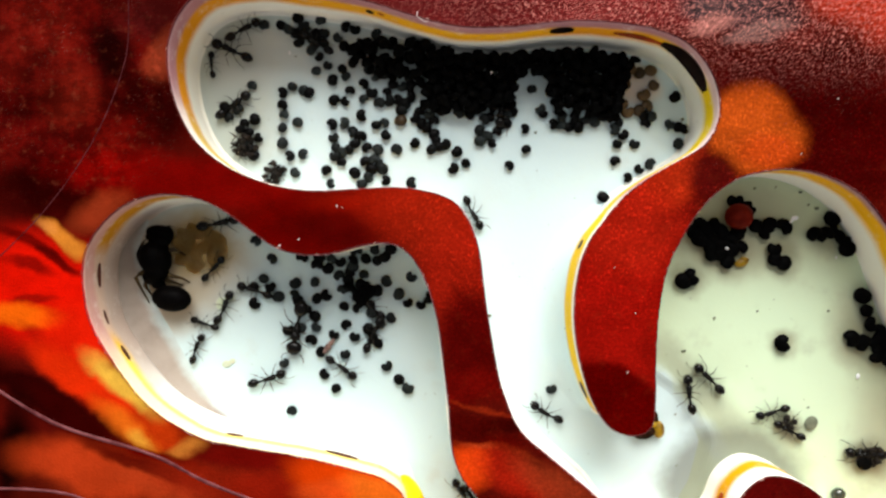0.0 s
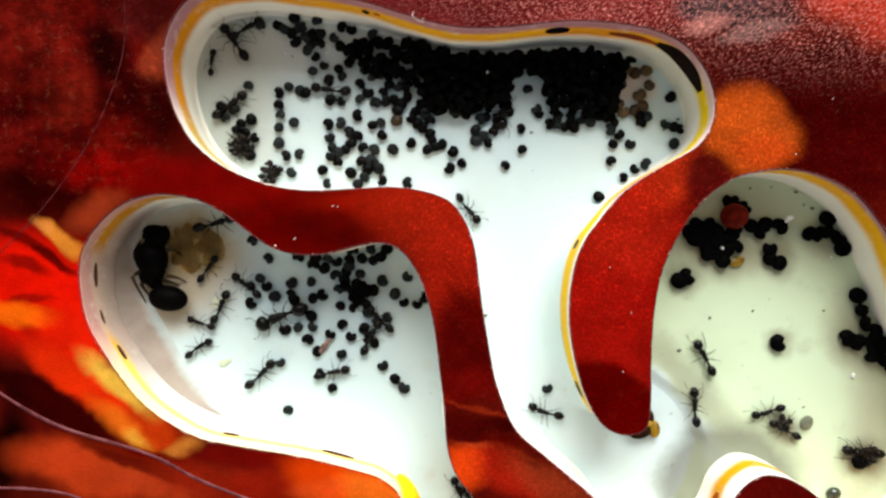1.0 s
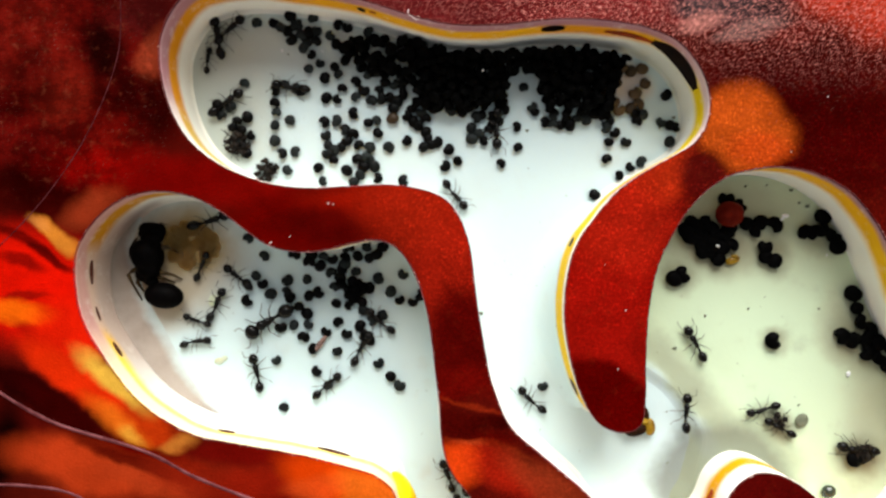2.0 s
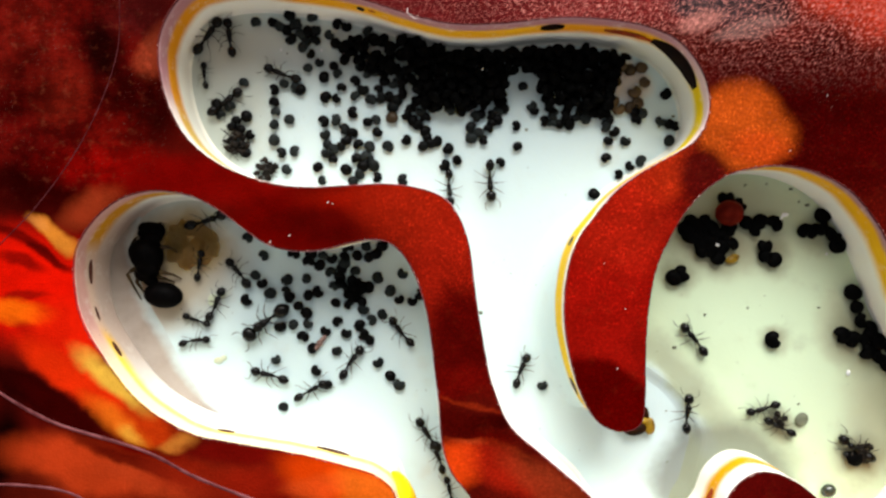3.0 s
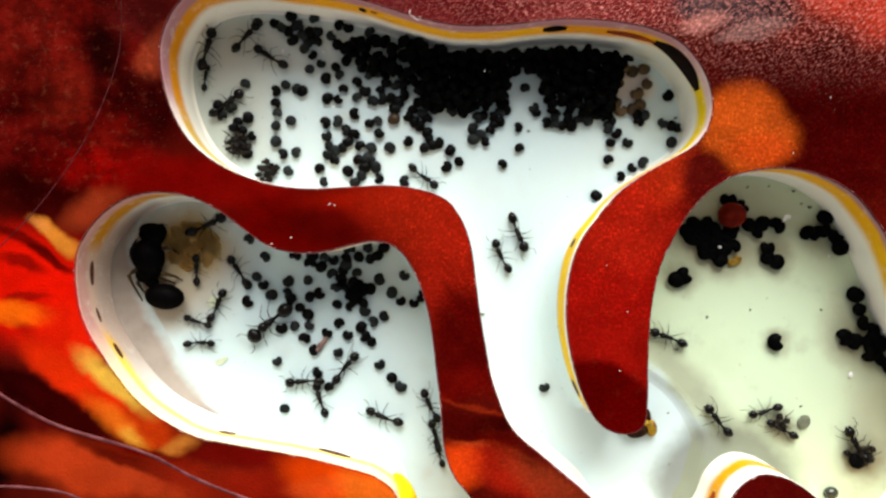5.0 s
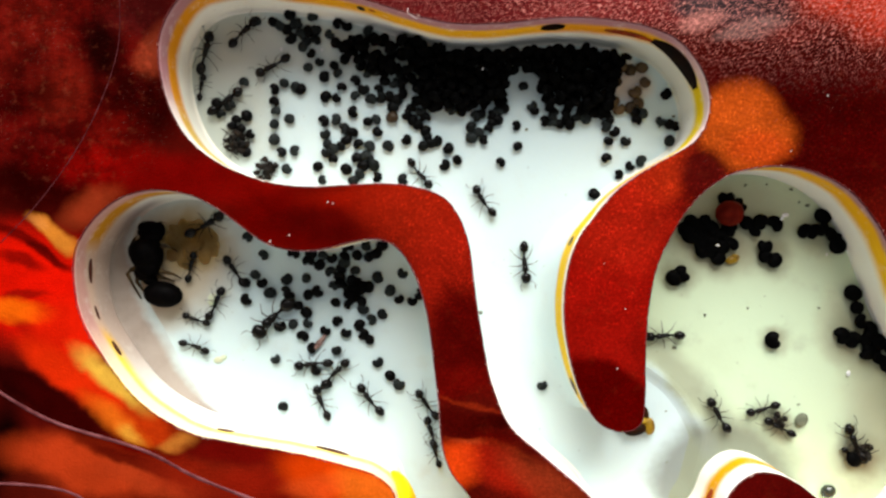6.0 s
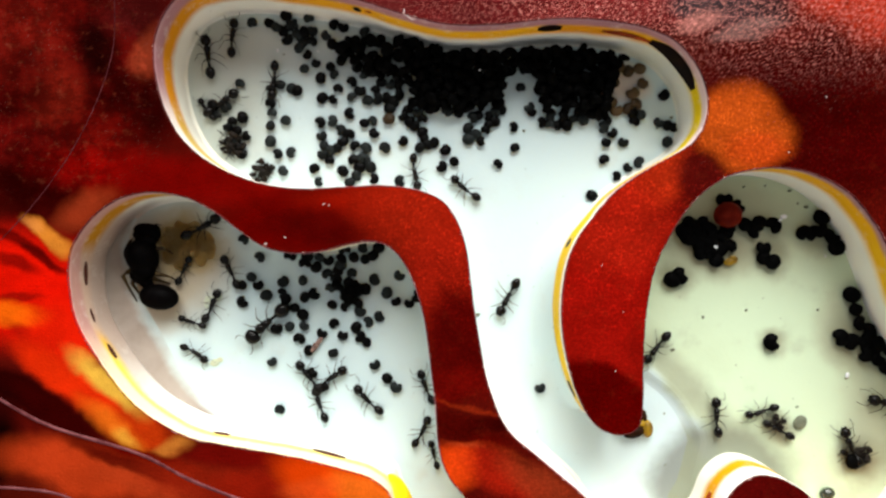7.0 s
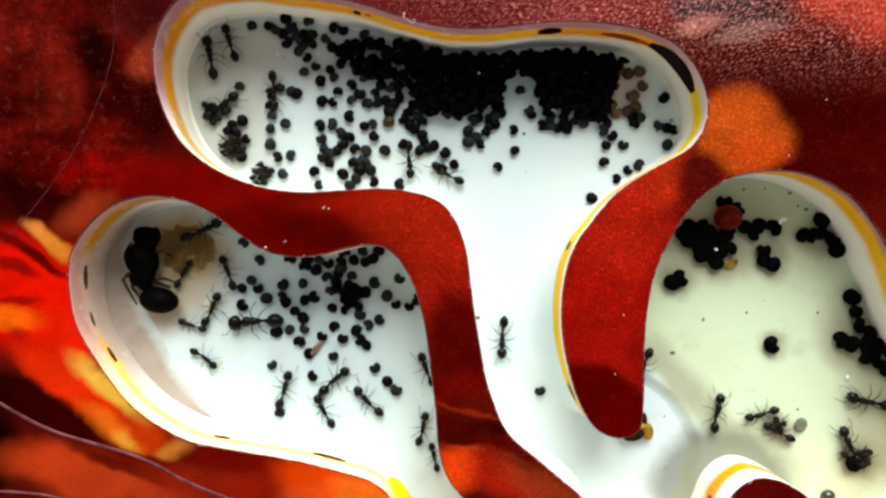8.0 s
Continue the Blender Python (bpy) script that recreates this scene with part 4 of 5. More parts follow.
    scatter_seeds(east, PAD_TOP, 1.5, HEAP, "large black seed on the cream floor", "seeds in the east chamber", rnd)

    # the heap along the north wall: one mass of seeds nobody could count
    crest = lambda x: np.interp(x, (-20, -15, -9, -5, 0, 7, 13, 20, 29, 36), (40, 41.7, 41.2, 40.4, 39.3, 38.3, 38.3, 39.1, 38.9, 37.6))
    foot = lambda x: np.interp(x, (-20, -12, -5.6, -5, 2, 12, 13.5, 19.5, 20.5, 33, 34, 36), (37.0, 34.5, 33, 28.0, 27.5, 28.5, 35.0, 33.5, 26.8, 26.2, 34.5, 36))
    heap = tagged(new("seed_heap"), "dense heap of round black seeds along the chamber wall", "seed heap")
    shapes = [sized(m, r, HEAP) for m in SEED_SHAPES for r in (1.12, 1.23, 1.34)]
    for layer, (gap, lift) in enumerate(((1.75, 0.95), (1.7, 2.4), (2.0, 3.7))):
        placed = []
        for _ in range(5200):
            x = rnd.uniform(-20, 36)
            y = rnd.uniform(foot(x) + 0.5 * layer, crest(x) - 0.3 * layer)
            if layer and x < -6 and rnd.random() < 0.65:
                continue
            wide = gap * (1.25 if x < -6 else 1.0)
            if all((x - a) ** 2 + (y - b) ** 2 > wide * wide for a, b in placed):
                placed.append((x, y))
        for x, y in placed:
            ob = part("seed", rnd.choice(shapes), None, heap)
            ob.matrix_basis = Matrix.Translation((x * MM, y * MM, (DEEP + lift) * MM)) @ Euler((rnd.uniform(-1, 1), rnd.uniform(-1, 1), rnd.uniform(0, 6.3))).to_matrix().to_4x4()

    bm = bmesh.new()
    ball(bm, (0, 0, 0), (2.7 * MM, 2.5 * MM, 2.2 * MM), u=20, v=12)
    x, y = RED_AT
    ob = part("red_seed", bm, RED_SEED)
    ob.location = (x * MM, y * MM, (PAD_TOP + 2.2) * MM)
    tagged(ob, "round dark red seed among the black ones", "seed")


RED_AT = (56.0, 6.6)
build_seeds()


# ---- brood, litter and small bits ----
def build_bits():
    rnd = random.Random(5)
    heap = tagged(new("brood_pile"), "amber translucent brood pile beside the queen", "brood")
    heap.location = (-49.9 * MM, 0.6 * MM, DEEP * MM)
    for k in range(34):
        bm = bmesh.new()
        a, r = rnd.uniform(0, 6.3), rnd.uniform(0, 1) ** 0.5
        size = (rnd.uniform(1.1, 2.0) * MM, rnd.uniform(0.8, 1.3) * MM, rnd.uniform(0.14, 0.2) * MM)
        ball(bm, (r * 5.0 * math.cos(a) * MM, r * 3.6 * math.sin(a) * MM, (0.16 + 0.004 * k) * MM), size, rnd.uniform(0, 180), 16, 8)
        part("larva", bm, BROOD, heap)
    # the first four are flat bodies added for faint smudges on the floor
    for x, y, r, m, label in (
        (-45.5, -10.5, 1.1, SMUDGE, "pale yellow smudge on the white floor"), (-43.8, -9.4, 0.9, SMUDGE, "pale yellow smudge on the white floor"),
        (-44.3, -22.5, 0.8, SMUDGE, "pale greenish smudge on the white floor"), (-43.3, -22.0, 0.6, SMUDGE, "pale greenish smudge on the white floor"),
        (-24.0, -18.9, 1.05, PUPA, "reddish brown pupa among the seeds"),
        (71.0, -34.0, 1.5, GREY, "round grey pellet on the cream floor"),
        (75.9, -47.8, 1.5, BEAD, "dark green-grey glossy pellet on the cream floor"),
    ):
        bm = bmesh.new()
        wide = 1.0 if m in (GREY, BEAD) else 1.2
        if m is PUPA:
            for k, thick in ((-1.0, 0.55), (-0.2, 0.62), (0.7, 0.5), (1.3, 0.36)):
                ball(bm, (0.62 * k * r * MM, 0.79 * k * r * MM, 0), (0.75 * r * MM, thick * r * MM, 0.5 * r * MM), 52, 12, 8)
        else:
            ball(bm, (0, 0, 0), (wide * r * MM, 0.85 * r * MM, (0.7 if m is BEAD else 0.25) * r * MM), rnd.uniform(0, 180), 12, 8)
        kind = "pellet" if m in (GREY, BEAD) else "larva"
        ob = part(kind, bm, m)
        ob.location = (x * MM, y * MM, ((PAD_TOP if m in (GREY, BEAD) else DEEP) + (0.65 if m in (PUPA, BEAD) else 0.2) * r) * MM)
        tagged(ob, label, kind)
    # fluffy heaps of husks and dead ants; the third fills in a shadow
    for x, y, r, count in ((-40.5, 20.8, 2.4, 90), (-34.4, 15.4, 2.2, 60), (66.4, -33.8, 1.2, 20), (82.6, -40.2, 1.9, 60)):
        bm = bmesh.new()
        for _ in range(count):
            a, q = rnd.uniform(0, 6.3), rnd.uniform(0, 1) ** 0.6
            at = (q * r * math.cos(a) * MM, q * r * math.sin(a) * MM, rnd.uniform(0.2, 1.4) * MM)
            if rnd.random() < 0.4:
                ball(bm, at, [rnd.uniform(0.25, 0.8) * MM for _ in range(3)], rnd.uniform(0, 180), 8, 5)
            else:
                d = Vector((rnd.uniform(-1, 1), rnd.uniform(-1, 1), rnd.uniform(-0.2, 0.3))) * rnd.uniform(0.4, 1.9) * MM
                tube(bm, [Vector(at) - d, Vector(at), Vector(at) + d], [0.05 * MM, 0.09 * MM, 0.04 * MM], 5)
        ob = part("litter_heap", bm, LITTER)
        ob.location = (x * MM, y * MM, (DEEP if x < 50 else PAD_TOP) * MM)
        tagged(ob, "small brown heap of husks and ant litter", "litter", kind="stuff")
    husk = tagged(new("seed_husk"), "dark brown seed husk with an amber edge by the wall tip", "husk")
    husk.location = (39.0 * MM, -35.8 * MM, DEEP * MM)
    bm = bmesh.new()
    ball(bm, (-0.6 * MM, -0.1 * MM, 1.2 * MM), (2.3 * MM, 1.25 * MM, 1.2 * MM), 14, 18, 10)
    ball(bm, (-2.6 * MM, 0.1 * MM, 0.9 * MM), (1.6 * MM, 0.7 * MM, 0.9 * MM), -12, 14, 8)
    ball(bm, (1.6 * MM, 2.9 * MM, 0.8 * MM), (0.55 * MM, 1.3 * MM, 0.8 * MM), 8, 12, 8)
    part("shell", bm, DARK_HUSK, husk)
    bm = bmesh.new()
    ball(bm, (2.1 * MM, 0.5 * MM, 1.1 * MM), (1.15 * MM, 1.75 * MM, 1.1 * MM), 4, 18, 10)
    ball(bm, (0.9 * MM, 1.5 * MM, 1.2 * MM), (1.2 * MM, 0.6 * MM, 0.9 * MM), 10, 14, 8)
    part("rim", bm, HUSK, husk, "amber husk edge")
    for x, y, r in ((69.0, 11.4, 0.35), (72.2, 8.2, 0.4), (70.6, 8.9, 0.25), (60.0, 12.2, 0.3), (64.2, 12.4, 0.22), (46.0, -19.8, 0.4), (44.8, -32.6, 0.2),
                    (21.6, -13.6, 0.3), (45.0, -42.8, 0.2), (-30.6, 38.6, 0.2), (48.0, -9.5, 0.3), (70.5, -31.0, 0.25), (60.5, -12.0, 0.25), (52.0, -13.4, 0.3), (74.5, -12.0, 0.25), (7.8, -13.0, 0.4), (22.0, -17.6, 0.3), (21.0, -9.8, 0.3), (46.2, 26.0, 0.35), (43.4, 24.0, 0.3), (17.0, 23.4, 0.3)):
        bm = bmesh.new()
        ball(bm, (0, 0, 0), (1.2 * r * MM, 0.7 * r * MM, 0.4 * r * MM), rnd.uniform(0, 180), 8, 5)
        ball(bm, (0.7 * r * MM, 0.4 * r * MM, 0), (0.7 * r * MM, 0.4 * r * MM, 0.3 * r * MM), rnd.uniform(0, 180), 8, 5)
        ob = part("speck", bm, GREY)
        ob.location = (x * MM, y * MM, ((PAD_TOP if x > 50 or y == -19.8 else DEEP) + 0.35 * r) * MM)
        tagged(ob, "small dark speck of dirt on the floor", "dirt", "dirt specks")
    bm = bmesh.new()
    ball(bm, (0, 0, 0), (1.5 * MM, 0.8 * MM, 0.5 * MM), 20, 12, 8)
    ball(bm, (0.5 * MM, 0.7 * MM, 0.2 * MM), (0.9 * MM, 0.4 * MM, 0.4 * MM), -10, 10, 6)
    chip = part("husk_chip", bm, HUSK)
    chip.location = (57.3 * MM, -2.4 * MM, (PAD_TOP + 0.5) * MM)
    tagged(chip, "small golden brown husk chip beside the black seeds", "husk")
    # bright reflections added as tiny white pieces on floor and seeds
    for x, y, z, r in (
        (53.4, 0.4, PAD_TOP + 2.9, 0.3), (46.6, -4.0, PAD_TOP + 0.3, 0.3), (76.0, -1.4, PAD_TOP + 0.2, 0.25), (66.2, 6.2, PAD_TOP + 3.4, 0.55), (65.6, 5.6, PAD_TOP + 3.3, 0.35), (80.2, -24.8, PAD_TOP + 0.3, 0.5), (8, 34.2, DEEP + 4.6, 0.2), (-1.1, 27.6, DEEP + 1.9, 0.18),
        (-28.4, 31.2, DEEP + 0.4, 0.35), (-31.8, 39.3, DEEP + 0.2, 0.3), (-23.8, 39.2, DEEP + 0.2, 0.25),
        (39, 32.4, DEEP + 0.2, 0.3), (45.5, 34.4, DEEP + 0.2, 0.35),
    ):
        bm = bmesh.new()
        ball(bm, (0, 0, 0), (1.3 * r * MM, 0.8 * r * MM, 0.6 * r * MM), rnd.uniform(0, 180), 10, 6)
        ob = part("crumb", bm, GLINT)
        ob.location = (x * MM, y * MM, z * MM)
        tagged(ob, "tiny white bit in place of a glint", "crumb")


build_bits()


def build_dust():
    """Flecks and one curled fibre lying on the cover."""
    rnd = random.Random(8)
    for x, y, r in ((-20.1, 7.9, 0.20), (-19.2, 7.7, 0.14), (-26.9, 2.0, 0.17), (-30.3, 0.9, 0.21), (32.7, -11.1, 0.14), (31.3, -21.6, 0.14), (68.6, 26.8, 0.15), (29.0, -3.0, 0.10), (62.0, 17.0, 0.14)):
        bm = bmesh.new()
        ball(bm, (0, 0, 0), (1.3 * r * MM, 0.45 * r * MM, 0.3 * r * MM), rnd.uniform(0, 180), 8, 5)
        ball(bm, (0.5 * r * MM, 0.6 * r * MM, 0), (0.8 * r * MM, 0.35 * r * MM, 0.25 * r * MM), rnd.uniform(0, 180), 8, 5)
        ob = part("dust_fleck", bm, DUST)
        ob.location = (x * MM, y * MM, 0.3 * r * MM)
        tagged(ob, "tiny pale dust fleck lying on the red cover", "dust", "dust flecks")
    bm = bmesh.new()
    path = smooth_loop([(-0.9, 0.9), (-1.0, 0.1), (-0.3, -0.4), (0.3, -0.9), (0.9, -0.9)], 5, False)
    tube(bm, [(q.x * MM, q.y * MM, 0) for q in path], [0.07 * MM] * len(path), 6)
    ob = part("fibre", bm, DUST)
    ob.location = (-4.9 * MM, 41.4 * MM, 0.11 * MM)
    tagged(ob, "short curled pale fibre lying on the cover's edge", "fibre")


build_dust()


# ---- ants ----
LEG_ROOTS = ((0.17, 0.05, 0.13), (0.06, 0.055, 0.13), (-0.05, 0.05, 0.13))
LEG_PATHS = (
    ((0, 0, 0), (0.09, 0.09, 0.06), (0.16, 0.17, -0.06), (0.21, 0.21, -0.125)),
    ((0, 0, 0), (0.0, 0.13, 0.07), (-0.04, 0.24, -0.06), (-0.06, 0.30, -0.125)),
    ((0, 0, 0), (-0.10, 0.10, 0.07), (-0.21, 0.19, -0.06), (-0.30, 0.23, -0.125)),
)
MADE = {}


def ant_meshes(length):
    """The meshes of an ant of that length (mm), head along +x, standing on z = 0."""
    key = round(length * 2) / 2
    if key in MADE:
        return MADE[key]
    k = key * MM
    stout = 1.2 if key > 10 else 1.0
    meshes = {}

    def keep(name, bm, material):
        bm.transform(Matrix.Diagonal((k, k, k, 1)))
        me = bpy.data.meshes.new(name)
        bm.to_mesh(me)
        bm.free()
        me.materials.append(material)
        meshes[name] = me

    bm = bmesh.new()
    ball(bm, (0.36, 0, 0.13), (0.122, 0.116 * stout, 0.09), 0, 18, 12)
    for q in bm.verts:
        if q.co.x < 0.33:
            q.co.y *= 1.06
    keep("head", bm, ANT)
    for side, name in ((1, "mandible"), (-1, "mandible_other")):
        bm = bmesh.new()
        tube(bm, [(0.45, 0.05 * side, 0.115), (0.48, 0.042 * side, 0.105), (0.497, 0.008 * side, 0.10)], [0.022, 0.018, 0.006])
        keep(name, bm, ANT)
    bm = bmesh.new()
    ball(bm, (0.15, 0, 0.145), (0.096, 0.078 * stout, 0.074), 0, 14, 10)
    ball(bm, (0.04, 0, 0.14), (0.10, 0.064 * stout, 0.062), 0, 14, 10)
    ball(bm, (-0.05, 0, 0.13), (0.07, 0.056, 0.055), 0, 12, 8)
    tube(bm, [(0.20, 0, 0.14), (0.28, 0, 0.13)], [0.022, 0.024])
    keep("thorax", bm, ANT)
    bm = bmesh.new()
    ball(bm, (-0.135, 0, 0.125), (0.030, 0.031, 0.046), 0, 10, 7)
    ball(bm, (-0.19, 0, 0.125), (0.034, 0.040, 0.046), 0, 10, 7)
    tube(bm, [(-0.09, 0, 0.12), (-0.24, 0, 0.12)], [0.015, 0.018])
    keep("petiole", bm, ANT)
    bm = bmesh.new()
    ball(bm, (-0.36, 0, 0.13), (0.145 * (stout + 1) / 2, 0.108 * stout, 0.10 * stout), 0, 18, 12)
    for q in bm.verts:
        if q.co.x < -0.36:
            q.co.y *= 1 - 0.35 * ((-0.36 - q.co.x) / 0.15) ** 2
    keep("gaster", bm, ANT)
    for side, name in ((1, "antenna"), (-1, "antenna_other")):
        bm = bmesh.new()
        tube(bm, [(0.43, 0.055 * side, 0.15), (0.47, 0.14 * side, 0.19), (0.50, 0.18 * side, 0.18), (0.58, 0.20 * side, 0.10), (0.64, 0.19 * side, 0.05)],
             [0.006, 0.006, 0.007, 0.007, 0.007], 5)
        keep(name, bm, LEG)
    for i, path in enumerate(LEG_PATHS):
        for side in (1, -1):
            bm = bmesh.new()
            pts = [(x, y * side, z) for x, y, z in path]
            fine = [Vector(pts[0]), Vector(pts[0]).lerp(Vector(pts[1]), 0.5), Vector(pts[1]), Vector(pts[1]).lerp(Vector(pts[2]), 0.5), Vector(pts[2]), Vector(pts[3])]
            tube(bm, fine, [0.010, 0.0125, 0.009, 0.008, 0.0055, 0.004], 6)
            keep("leg%d%d" % (i, side), bm, LEG)
    MADE[key] = meshes
    return meshes


def build_ant(name, length, label, category, group=""):
    """An ant with its parts under an Empty at its feet; its legs come back for their stride."""
    ant = tagged(new(name), label, category, group)
    me = ant_meshes(length)
    k = round(length * 2) / 2 * MM
    own = random.Random(round(length * 100) + len(COLONY) * 7)
    about = lambda x, z, turn, nod=0.0: Matrix.Translation((x * k, 0, z * k)) @ pose(0, 0, 0, 0, nod, turn) @ Matrix.Translation((-x * k, 0, -z * k))
    head = part("head", me["head"], None, ant)
    head.matrix_basis = about(0.25, 0.13, own.uniform(-15, 15))
    for piece in ("mandible", "mandible_other"):
        part("mandible", me[piece], None, head)
    for piece, side in (("antenna", 1), ("antenna_other", -1)):
        feeler = part("antenna", me[piece], None, head)
        root = Vector((0.43 * k, 0.055 * side * k, 0.15 * k))
        feeler.matrix_basis = Matrix.Translation(root) @ pose(0, 0, 0, 0, 0, own.uniform(-24, 24)) @ Matrix.Translation(-root)
    part("thorax", me["thorax"], None, ant)
    swing = own.uniform(-12, 12)
    for piece in ("petiole", "gaster"):
        part(piece, me[piece], None, ant).matrix_basis = about(-0.11, 0.125, swing)
    legs = []
    for i in range(3):
        for side in (1, -1):
            leg = part("leg", me["leg%d%d" % (i, side)], None, ant)
            x, y, z = LEG_ROOTS[i]
            rest = own.uniform(-14, 14)
            leg.matrix_basis = pose(x * k, y * side * k, z * k, 0, 0, rest)
            legs.append((leg, (x * k, y * side * k, z * k), side * (1 if i % 2 else -1), side, rest))
    return ant, legs


